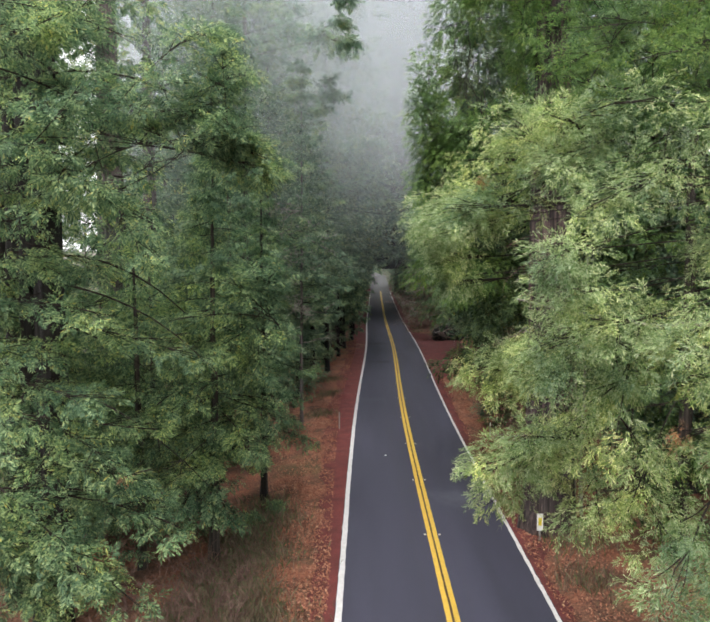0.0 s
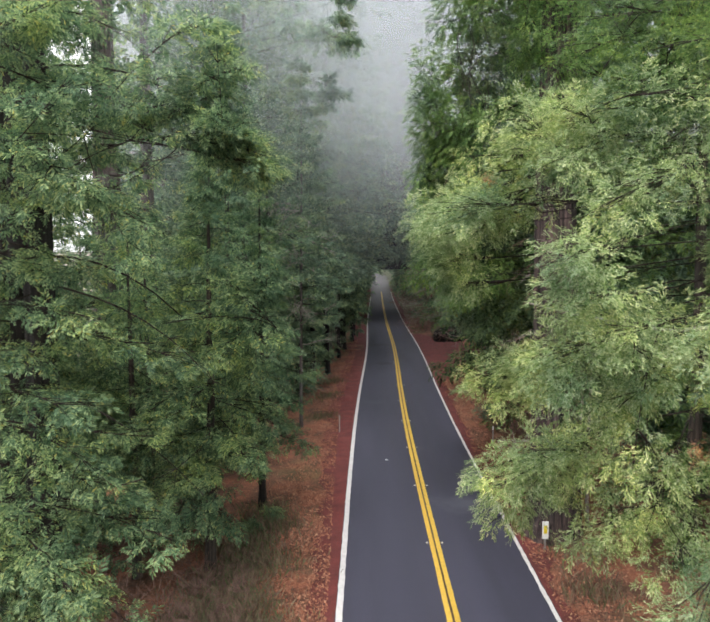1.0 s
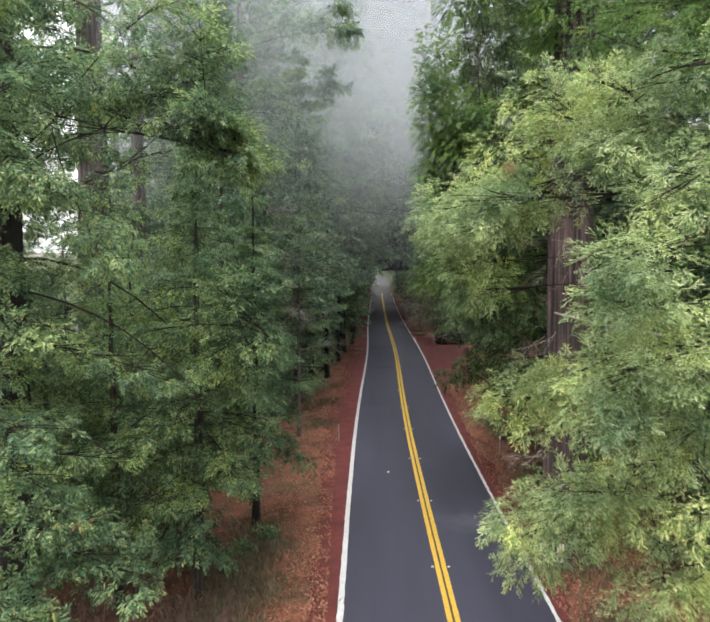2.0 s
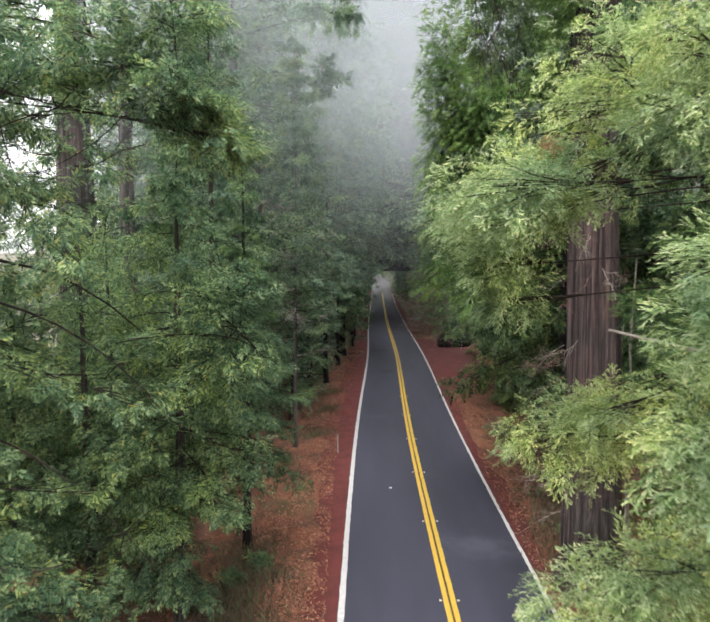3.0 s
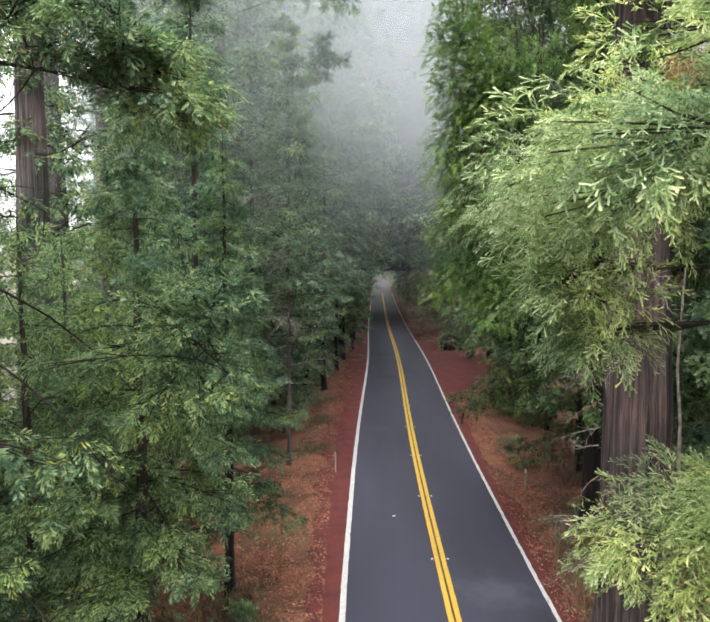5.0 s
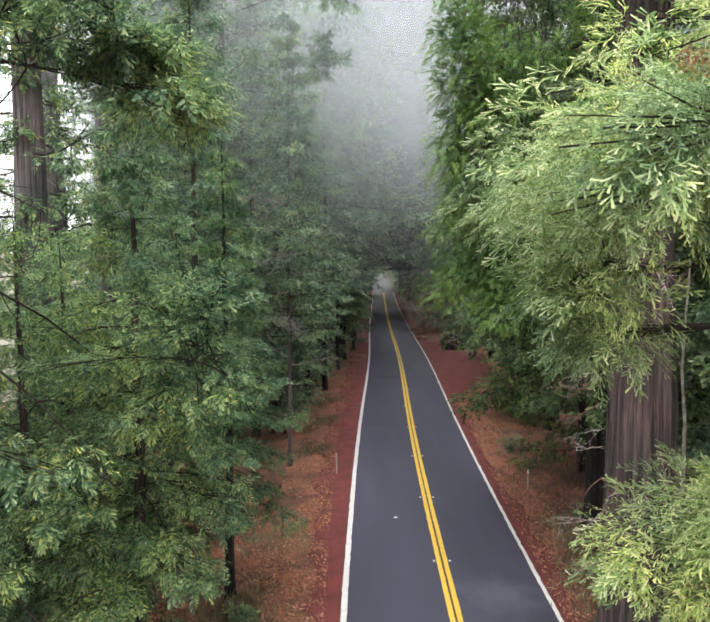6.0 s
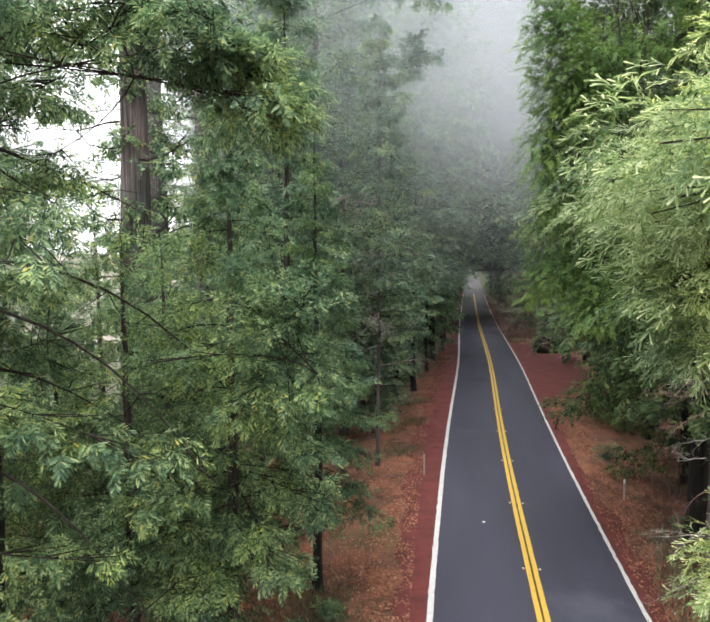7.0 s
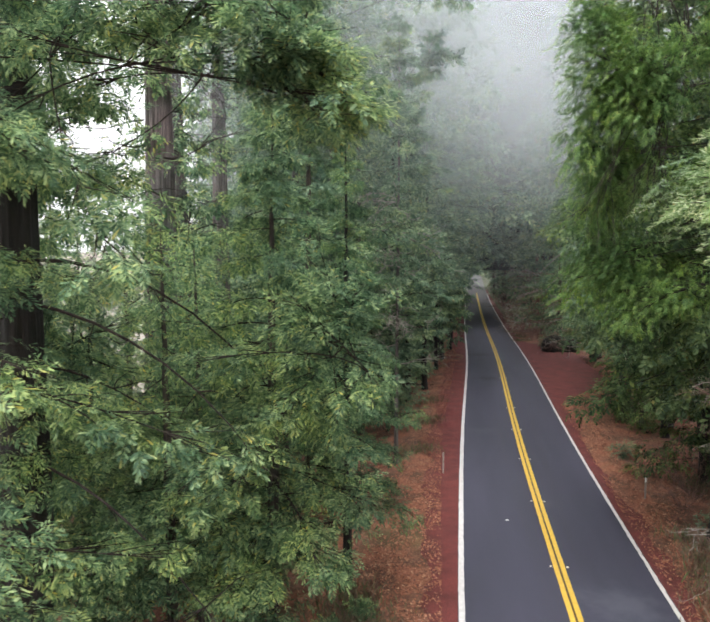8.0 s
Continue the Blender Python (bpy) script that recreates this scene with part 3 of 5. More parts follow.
# Upper boughs hang on this tree so its darker green stands in for shade.
CORNER_TIPS = [(3.9, 13.2, 6.9), (4.2, 13.0, 6.2), (4.5, 14.0, 8.4), (4.7, 14.0, 7.5), (4.3, 13.6, 5.6), (3.2, 11.6, 12.1), (4.5, 10.0, 12.0), (5.3, 10.3, 12.3), (3.7, 10.9, 12.6), (3.1, 11.1, 12.0), (4.2, 11.2, 11.6), (5.0, 10.8, 11.4), (4.6, 12.2, 13.6), (5.4, 12.4, 13.2), (6.0, 12.6, 12.4), (5.2, 13.0, 14.6), (6.2, 12.8, 14.2), (4.2, 13.2, 14.3), (6.6, 13.2, 13.2), (5.8, 13.8, 15.6), (4.8, 14.0, 15.8), (6.8, 12.8, 11.6)]
tree("redwood", (9.6, 16.2, 0.3), 30, 0.3, 16.0, 4.2, 34, 16, LEAF_R3, BARK_DARK, FINE, 0.28, 38, 0.58, 3, 0.7, 0.3, own=CORNER_TIPS, own_pads=3, label="redwood with boughs coloured darker above brighter ones", slope=-0.2, coarse_above=17)
ROAD_TIPS = [(2.15, 22.6, 12.9), (2.2, 23.0, 12.0), (2.1, 22.4, 14.0), (2.3, 23.2, 11.2), (2.9, 22.4, 12.2), (3.0, 22.2, 13.4), (2.35, 22, 13.4), (2.45, 22.8, 15.5), (2.95, 22.4, 17.4), (2.45, 23.6, 11.6), (2.55, 22.5, 12.5), (2.35, 23, 14.5), (2.65, 22.6, 16.5),
             (3.15, 23, 18), (3.25, 24.5, 10.8), (2.75, 23.4, 10.9), (2.3, 24.6, 8.6), (3.5, 23.2, 8),
             (5.0, 21.6, 16.0), (5.3, 21.4, 18.0), (4.4, 22.0, 19.0), (3.4, 22.6, 19.5), (2.8, 24.5, 9.4), (2.7, 24, 10.2), (3.2, 24.5, 8.4), (2.5, 24.3, 9)]
tree("redwood", (6.52, 22.7, 0.1), 40, 0.82, 11.5, 4.8, 70, 12, LEAF_R2, BARK_RED, HANG, 0.24, 90, 0.75, 4, 0.85, 0.5, own=ROAD_TIPS, own_pads=5,
     keep=lambda az, h: 0.3 if 2.6 < az < 5.9 and h < 24 else (0.0 if az < 1.6 and h < 24 else 1.0),
     fringe=1.5, label="tall redwood with reddish furrowed trunk beside the road", slope=-0.3, flare=1.25, coarse_above=20)
# Two firs added in shade-dark colours to fill the dim hollow behind the boughs.
SHADE_TIPS = [(4.0, 27.5, 16.0), (4.2, 28.0, 18.0), (4.4, 27.5, 14.5), (4.2, 28.0, 12.5), (4.6, 27.5, 20.0), (3.8, 28.2, 13.5), (4.0, 28.0, 17.0), (4.9, 27.2, 15.4), (4.9, 27.4, 18.8), (5.2, 27.2, 12.8)]
tree("fir", (8.0, 30.0, 0.1), 42, 0.25, 5.0, 5.6, 140, 19, LEAF_SHADE_DARK, BARK_BLACK, COARSE, 0.56, 17, 1.0, 4, 0.45, 0.8, own=SHADE_TIPS, label="dense fir added to darken the hollow behind a reddish trunk", slope=-0.3, limb_parts=False, coarse_above=30)
tree("fir", (9.8, 36.2, 0.1), 29, 0.22, 0.8, 3.8, 90, 17, LEAF_SHADE_DARK, BARK_BLACK, COARSE, 0.46, 15, 0.9, 4, 0.35, 0.7, label="dense fir added as a dark backdrop behind brighter redwoods", slope=-0.2, limb_parts=False, coarse_above=30)
LOW_TIPS = [(3.9, 28, 8.6), (4.4, 28, 7.9), (4.6, 28, 9.3), (4, 28.5, 10), (5.4, 27.4, 8.4), (4.1, 28.6, 9.4)]
tree("redwood", (8.7, 31.0, 0.1), 38, 0.4, 8.5, 5.2, 70, 13, LEAF_R2, BARK_DARK, HANG, 0.31, 50, 0.95, 4, 0.6, 0.5, own=LOW_TIPS, label="tall redwood with fresh green hanging foliage", slope=-0.25)
tree("redwood", (10.0, 20.5, 0.1), 24, 0.2, 1.0, 3.2, 80, 14, LEAF_R3, BARK_DARK, NORMAL, 0.38, 22, 0.8, 3, 0.5, 0.5, label="leafy young redwood behind a big trunk", slope=-0.15, coarse_above=14)

WEST_TIPS = [(-1.65, 15.6, 11.05, 1.2, 0.6), (-1.9, 15.6, 11.4, 1.4, 0.7), (-2.2, 15.2, 11.75, 1.3, 0.7), (-2.5, 14.7, 12.0, 1.2, 0.8), (-3.2, 15.4, 14.2, 1.2, 0.8), (-2.4, 15.7, 13.3, 1.2, 0.7),
             (-7.1, 16.6, 13.2, 0.8), (-6.6, 16.6, 14.4, 0.8), (-7.4, 16.4, 14.6, 0.8), (-6.9, 16.8, 15.4, 0.8), (-7.3, 16.5, 12.2, 0.7), (-6.1, 16.6, 11.6, 0.6), (-6.2, 16.8, 12.6, 0.6), (-6.0, 16.4, 13.5, 0.6), (-6.4, 17.0, 10.6, 0.6), (-6.5, 12.4, 2.9), (-5.6, 12.8, 2.4), (-7.2, 12.8, 3.4), (-6.9, 11.8, 2.6), (-5.0, 13.6, 2.4), (-3.8, 15.4, 12.4), (-3.0, 15.6, 12.7), (-5.2, 15.6, 12.6), (-2.6, 15.8, 12.0), (-6.6, 15.2, 10.9), (-6.8, 14, 9.7), (-7.0, 14.3, 12.4), (-6.9, 15.6, 13.4), (-6.4, 15.0, 8.7), (-5.9, 13.2, 5.4), (-4.5, 12.8, 5), (-3.5, 13.5, 3.6), (-5.4, 12.2, 3.7), (-4.2, 13, 2.6), (-3.2, 14.5, 6.9), (-5, 14, 7.9),
             (-6.1, 14.5, 13.6), (-2.4, 15.3, 11.7), (-4.2, 14.8, 13), (-2.9, 15.2, 13.6), (-5.2, 12.6, 6.4), (-4.3, 14, 4.4), (-6.3, 12.6, 4.4),
             (-2.2, 15.9, 11), (-4.2, 13.8, 9.1), (-5.5, 13, 11), (-5.2, 13.2, 12.4), (-5, 13.6, 10.2), (-4.6, 13.2, 14), (-6.6, 13, 7)]
tree("redwood", (-8.2, 14.4, -0.5), 30, 0.4, 3.2, 5.4, 56, 21, LEAF_LEFT, BARK_DARK, NORMAL, 0.31, 36, 0.60, 4, 0.28, 0.5, own=WEST_TIPS, own_pads=4,
     keep=lambda az, h: (0.5 if 2.0 < az < 4.4 else 1.0) * (0.2 if h > 16 else 1.0) * (0.35 if (az < 0.9 or az > 5.5) and 7 < h < 14 else 1.0), label="leafy redwood with long layered deep green boughs", slope=-0.2, start=0.4, coarse_above=24)
NEXT_TIPS = [(-1.8, 18, 7.1), (-2.3, 18.5, 8.8), (-3, 18.6, 9.7), (-3.4, 18.4, 8.6), (-2.75, 18.8, 5.7), (-3.6, 18.4, 6.4), (-4.8, 18, 5),
             (-5.2, 18.6, 7.4), (-2.1, 20.3, 4.3), (-4.6, 19.6, 3.6), (-5.3, 19.4, 2.8), (-4.2, 18.6, 2.2, 0.8), (-5.0, 18.4, 1.8, 0.8), (-3.6, 18.9, 1.7, 0.7), (-4.7, 19.0, 2.9, 0.8)]
tree("redwood", (-4.4, 20.8, -0.1), 12.6, 0.13, 3.2, 3.2, 55, 22, LEAF_LEFT, BARK_DARK, NORMAL, 0.35, 28, 0.55, 4, 0.26, 0.5, own=NEXT_TIPS, label="leafy young redwood with layered deep green boughs", slope=-0.2, coarse_above=18)
tree("redwood", (-3.5, 25.7, 0.0), 13.0, 0.12, 2.6, 2.1, 46, 23, LEAF_LEFT_SHADED, BARK_BLACK, NORMAL, 0.27, 42, 0.50, 3, 0.35, 0.5, label="slim young redwood on the leaf-covered bank", slope=-0.3)
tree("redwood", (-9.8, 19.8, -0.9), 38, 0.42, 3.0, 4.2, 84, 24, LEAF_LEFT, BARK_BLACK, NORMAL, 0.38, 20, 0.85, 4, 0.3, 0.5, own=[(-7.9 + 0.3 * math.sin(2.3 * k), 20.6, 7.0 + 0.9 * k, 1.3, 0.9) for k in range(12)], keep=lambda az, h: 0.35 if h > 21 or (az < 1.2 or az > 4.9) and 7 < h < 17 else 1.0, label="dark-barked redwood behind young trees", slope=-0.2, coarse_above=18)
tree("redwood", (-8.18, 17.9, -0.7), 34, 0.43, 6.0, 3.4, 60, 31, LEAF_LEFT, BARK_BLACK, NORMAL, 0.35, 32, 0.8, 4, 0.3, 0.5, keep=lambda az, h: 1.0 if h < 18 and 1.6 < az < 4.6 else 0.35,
     label="black-barked redwood with bare arching limbs", slope=-0.2, coarse_above=22, flare=1.2,
     bare=((9.9, (-3.9, 20.9, 5.8), 0.042), (9.2, (-3.3, 16.2, 6.3), 0.032), (14.5, (-2.2, 16.0, 11.3), 0.038), (8.0, (-5.6, 20.4, 5.3), 0.036), (12.0, (-5.6, 19.6, 10.1), 0.040),
           (6.4, (-3.4, 15.6, 3.8), 0.028), (13.6, (-4.6, 16.4, 12.4), 0.030), (15.8, (-5.2, 17.6, 14.2), 0.032), (11.4, (-6.0, 16.4, 11.2), 0.030)))
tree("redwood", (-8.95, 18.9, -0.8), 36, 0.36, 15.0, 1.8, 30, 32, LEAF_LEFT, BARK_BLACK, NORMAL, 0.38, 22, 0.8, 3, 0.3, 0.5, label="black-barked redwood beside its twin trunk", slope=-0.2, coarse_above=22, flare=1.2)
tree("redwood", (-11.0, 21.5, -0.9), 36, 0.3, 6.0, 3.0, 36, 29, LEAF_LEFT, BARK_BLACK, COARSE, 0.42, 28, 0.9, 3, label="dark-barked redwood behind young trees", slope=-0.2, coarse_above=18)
tree("redwood", (-10.95, 30.0, -1.0), 38, 0.64, 8.0, 3.2, 60, 25, LEAF_LEFT, BARK_GREY, COARSE, 0.45, 26, 0.9, 3, keep=lambda az, h: 0.25 if 4.2 < az < 6.0 and h < 18 else 1.0, label="tall redwood with a bare grey-brown trunk", slope=-0.1)
tree("redwood", (-12.2, 35.0, -1.0), 36, 0.50, 7.0, 3.5, 50, 26, LEAF_LEFT, BARK_DARK, COARSE, 0.45, 26, 0.9, 3, keep=lambda az, h: 0.25 if 4.2 < az < 6.0 and h < 18 else 1.0, label="tall redwood with a dark trunk", slope=-0.1)
tree("redwood", (-11.8, 40.0, -1.0), 36, 0.50, 10.0, 3.5, 40, 27, LEAF_LEFT, BARK_GREY, COARSE, 0.45, 26, 0.9, 3, keep=lambda az, h: 0.25 if 4.2 < az < 6.0 and h < 18 else 1.0, label="tall redwood with a dark trunk", slope=-0.1)
SLIM_TIPS = [(-0.5, 36.1, 17.5, 1.3, 0.7), (-0.9, 36.4, 17.8, 1.2, 0.7), (-4.8, 36.5, 18.2, 1.4, 0.7), (-5.4, 37.4, 17.4, 1.4, 0.7), (-1.6, 36.2, 16.9, 1.2, 0.7), (-1.4, 37.0, 18.9, 1.0, 0.7)]
tree("fir", (-3.0, 37.8, 0.0), 20.5, 0.09, 6.0, 2.9, 84, 28, LEAF_MID, BARK_GREY, COARSE, 0.44, 14, 0.60, 4, 0.10, 0.12, whorl=0.8, start=0.2, own=SLIM_TIPS, label="slim fir with sparse dull green boughs and dead twigs", slope=-0.03)
tree("fir", (-6.5, 41.0, 0.0), 33, 0.3, 15.0, 4.4, 46, 30, LEAF_MID, BARK_DARK, COARSE, 0.45, 22, 0.9, 3, 0.3, 0.6, own=[(-0.35, 33.0, 19.5, 0.5, 0.45), (-0.5, 33.2, 20.4, 0.5, 0.45), (-0.4, 33.0, 21.4, 0.6, 0.5), (-1.6, 36.0, 21.2, 1.4, 0.7), (-3.0, 36.0, 21.4, 1.4, 0.7), (-0.4, 36.2, 20.0), (-1.8, 40.0, 22.0), (-1.2, 38.5, 24.0), (-3.0, 39.0, 23.0)],
     label="tall fir with boughs drooping over the road", slope=-0.1, coarse_above=28)

wide = tree("fir", (-4.2, 58.0, 0.0), 27, 0.24, 8.0, 7.4, 70, 46, LEAF_MID, BARK_DARK, COARSE, 0.80, 8, 0.95, 6, 0.07, 0.25, whorl=1.5, label="spreading fir with long level boughs over the road", group="spreading firs", slope=-0.10, limb_parts=False, coarse_above=30)
mid_a = tree("fir", (-5.5, 44.0, 0.0), 24, 0.2, 3.0, 3.8, 96, 41, LEAF_MID, BARK_DARK, COARSE, 0.60, 14, 0.85, 4, 0.10, 0.25, whorl=1.1, label="dense dull green fir at the forest edge", group="forest edge firs", slope=-0.12, limb_parts=False, coarse_above=30)
mid_b = tree("fir", (-6.0, 56.0, 0.0), 28, 0.25, 2.5, 4.4, 96, 42, LEAF_MID, BARK_DARK, COARSE, 0.66, 14, 0.95, 4, 0.10, 0.25, whorl=1.25, label="dense dull green fir at the forest edge", group="forest edge firs", slope=-0.18, limb_parts=False, coarse_above=24)
far_a = tree("fir", (-7.0, 90.0, 0.0), 34, 0.35, 3, 5.2, 64, 43, LEAF_MID, BARK_DARK, FAR, 1.3, 7, 1.4, 3, 0.10, 0.3, whorl=1.7, label="tall fir fading into the fog", group="forest firs in fog", slope=-0.18, limb_parts=False, coarse_above=99)
young = tree("redwood", (-7.3, 24.5, -0.4), 10.5, 0.12, 1.6, 3.0, 44, 45, LEAF_LEFT, BARK_DARK, NORMAL, 0.34, 25, 0.8, 3, 0.35, 0.45, label="bushy young redwood with soft green boughs", group="young redwoods on the bank", slope=-0.15, limb_parts=False)
# Foliage colour carries the shade below the big crowns.
bay = tree("bay_tree", (11.6, 46.5, 0.1), 13, 0.15, 2.0, 3.2, 60, 44, LEAF_SHADE_DARK, BARK_BLACK, COARSE, 0.40, 17, 0.9, 3, 0.25, 0.5, label="low leafy evergreen at the forest edge", group="low evergreens", slope=-0.1, limb_parts=False)
rng = np.random.default_rng(77)


def scatter(proto, spots, lo, hi):
    for x, y in spots:
        s = rng.uniform(lo, hi)
        copy_thing(proto, Matrix.Translation((x, y, ground_z(x, y))) @ Matrix.Rotation(rng.uniform(0, 6.28), 4, "Z") @ Matrix.Scale(s, 4))


scatter(young, [(-9.2, 28.5), (-6.4, 30.5), (-8.7, 19.0), (-6.8, 21.2), (-11.2, 25.0), (-10.4, 34.0), (-9.4, 22.6), (-10.6, 27.2), (-12.6, 23.6), (-13.2, 29.0), (-8.2, 26.4)], 0.85, 1.1)
scatter(bay, [(12.0, 43.0), (11.8, 50.5), (12.6, 35.5), (13.5, 28.0), (13.4, 56.0), (11.2, 38.5), (10.6, 44.0), (13.0, 64.0), (12.8, 72.0)], 0.85, 1.2)
scatter(mid_a, [(-6.2, 33.5), (-9, 46), (-5.6, 48), (-5.6, 53), (-4.6, 62), (-9, 62), (11.5, 40), (11.0, 33), (14, 51), (13, 22)], 0.85, 1.15)
scatter(mid_b, [(-7.5, 51), (-11, 57), (-6.5, 67), (-14, 62), (-10, 82), (-5.5, 79)], 1.15, 1.35)
scatter(mid_b, [(-12.4, 52), (-10.2, 47.5), (-8.8, 43), (-15.5, 56)], 1.1, 1.3)
scatter(mid_b, [(-3.0, 72), (-8, 74), (-13, 70), (-3.8, 84), (13.5, 60), (14.5, 70), (11.5, 84), (17, 45), (11.8, 93), (11.6, 101), (11.9, 111), (-3.5, 98), (-3.4, 110)], 0.85, 1.2)
scatter(far_a, [(road_x(98 + 7 * k) - 7.6 - 4 * (k % 3) + rng.uniform(-0.8, 0.8), 98 + 7 * k + rng.uniform(-2, 2)) for k in range(27)], 0.8, 1.15)
scatter(far_a, [(road_x(95 + 7 * k) + 7.6 + 4 * (k % 3) + rng.uniform(-0.8, 0.8), 95 + 7 * k + rng.uniform(-2, 2)) for k in range(27)], 0.8, 1.15)

scatter(far_a, [(road_x(y) + s * (7.6 + rng.uniform(0, 0.6)), y) for y, s in ((104, -1), (118, -1), (126, 1), (134, -1), (142, 1), (150, -1), (160, 1), (168, -1), (178, 1), (186, -1), (196, 1))], 0.75, 0.95)
scatter(far_a, [(road_x(y) + s * (7.4 + rng.uniform(0, 1.5)), y) for y, s in ((205, -1), (212, 1), (224, -1), (232, 1), (244, -1), (250, 1), (262, -1), (268, 1), (280, -1), (284, 1), (290, -1))], 0.7, 0.95)

scatter(far_a, [(road_x(y) + s * 7.4, y) for y, s in ((172, -1), (180, 1), (188, -1), (194, 1))], 0.75, 0.85)
scatter(far_a, [(16.5, 302), (19, 292), (13.5, 309), (9.5, 314), (6.0, 317), (2.5, 320), (21, 306), (24, 297), (11.5, 322), (17, 318), (-1.5, 324)], 0.85, 1.05)
scatter(wide, [(-2.0, 71), (-2.8, 74), (-1.6, 77), (-3.6, 69), (9.4, 48), (10.2, 49.8), (9.9, 45.6), (10.8, 54)], 0.55, 0.7)
scatter(far_a, [(road_x(y) + off, y) for y, off in ((100, -10.5), (112, 11), (124, -10), (134, 10.5), (150, -10), (162, 10.2), (184, -9.5), (200, 10))], 1.35, 1.6)
scatter(wide, [(-2.6, 66), (13.4, 74)], 1.5, 1.75)
edge = tree("fir", (-2.3, 56.9, 0.0), 21, 0.17, 6.0, 2.6, 44, 47, LEAF_MID, BARK_BLACK, COARSE, 0.55, 10, 0.7, 4, 0.08, 0.25, whorl=1.0, label="slender fir with a bare dark lower trunk", group="slender firs on the road edge", slope=-0.12, limb_parts=False)
scatter(edge, [(-2.9, 61.5), (-1.6, 66.0), (-1.1, 71.5), (-1.5, 73.0), (-0.4, 79.0), (-0.2, 85.5), (-3.4, 53.5), (-3.9, 47.0)], 0.7, 1.15)
# The last five stand out of view, added to block sky light from the right.
scatter(mid_b, [(11.6, 27.0), (12.8, 25.5), (16.5, 24), (14.5, 13), (15, 5), (17, 19), (14, -4), (18, 27)], 0.95, 1.15)
scatter(far_a, [(-11, -14), (14, -16), (-15, -26), (11, -32), (-10, -42), (15, -48), (-13, -60), (12, -66), (-4, -90), (6, -95), (-62, 60), (-70, 85), (-58, 100), (-80, 70), (-75, 115), (-66, 48)], 0.8, 1.0)


scatter(wide, [(road_x(y) + off, y) for y, off in ((68, -7.0), (79, -6.6), (90, -6.2), (102, -5.6), (116, -5.4), (132, -5.2), (150, -5.2), (97, 6.8), (109, 6.0), (122, 5.6), (138, 5.4), (158, 5.2), (180, 5.2), (172, -5.2), (205, -5), (215, 5))], 0.95, 1.2)
scatter(wide, [(road_x(y) + off, y) for y, off in ((112, -4.6), (126, 5.6), (128, -4.4), (146, 5.0), (166, -4.4), (190, 4.6))], 1.3, 1.5)


def far_woods():
    """Wooded slope beyond the road's end: some hundreds of conifers of coarse sprays."""
    r = np.random.default_rng(91)
    pos, aim, up, sz = [], [], [], []
    for _ in range(220):
        y = r.uniform(345, 600)
        x = r.uniform(-0.25, 0.32) * y
        if abs(x - road_x(y)) < 5 and y < 350:
            continue
        h = r.uniform(22, 42)
        n = 60
        f = r.uniform(0.03, 1, n) ** 0.8
        a = r.uniform(0, 6.283, n)
        rad = 6.0 * (1 - f) ** 0.8 * r.uniform(0.2, 0.8, n)
        out = np.column_stack([np.cos(a), np.sin(a), np.zeros(n)])
        pos.append(np.array([x, y, ground_z(x, y)]) + out * rad[:, None] + np.array([0, 0, 1.0]) * (f * h)[:, None])
        aim.append(out + np.array([0, 0, -0.4]))
        up.append(np.tile([0, 0, 1.0], (n, 1)) + 0.4 * out)
        sz.append(3.4 * (1.15 - f) * r.uniform(0.7, 1.2, n))
    v, f = place_sprays(r, np.vstack(pos), np.vstack(aim), np.vstack(up), np.concatenate(sz), FAR)
    tagged(solid("far_woods", v, f, LEAF_MID), "distant conifer woods on a foggy slope", "woods", kind="stuff")


far_woods()

# ---- fog over the far road: upright see-through sheets stand in for haze ----
FOG, fn, fl, fb = material("fog_veil", 1.0)
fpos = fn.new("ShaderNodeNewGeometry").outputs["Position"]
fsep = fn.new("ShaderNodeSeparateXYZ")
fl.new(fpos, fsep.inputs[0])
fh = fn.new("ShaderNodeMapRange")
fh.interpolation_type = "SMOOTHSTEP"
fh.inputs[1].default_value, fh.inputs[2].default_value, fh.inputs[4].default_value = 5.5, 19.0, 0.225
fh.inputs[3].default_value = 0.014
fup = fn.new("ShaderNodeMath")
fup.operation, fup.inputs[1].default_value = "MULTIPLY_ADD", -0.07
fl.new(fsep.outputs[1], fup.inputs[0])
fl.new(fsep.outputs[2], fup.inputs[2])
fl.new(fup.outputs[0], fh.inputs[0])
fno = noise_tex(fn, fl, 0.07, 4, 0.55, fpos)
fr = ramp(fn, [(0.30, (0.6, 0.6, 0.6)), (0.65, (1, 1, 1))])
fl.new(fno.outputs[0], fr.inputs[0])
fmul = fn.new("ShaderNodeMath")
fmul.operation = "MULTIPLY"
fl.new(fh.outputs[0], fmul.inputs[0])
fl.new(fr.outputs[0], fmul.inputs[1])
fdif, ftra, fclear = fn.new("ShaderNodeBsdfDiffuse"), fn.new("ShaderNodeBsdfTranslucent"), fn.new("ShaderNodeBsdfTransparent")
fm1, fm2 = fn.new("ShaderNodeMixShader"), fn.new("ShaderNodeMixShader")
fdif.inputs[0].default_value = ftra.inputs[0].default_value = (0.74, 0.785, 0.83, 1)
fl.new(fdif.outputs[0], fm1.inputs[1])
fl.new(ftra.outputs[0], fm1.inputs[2])
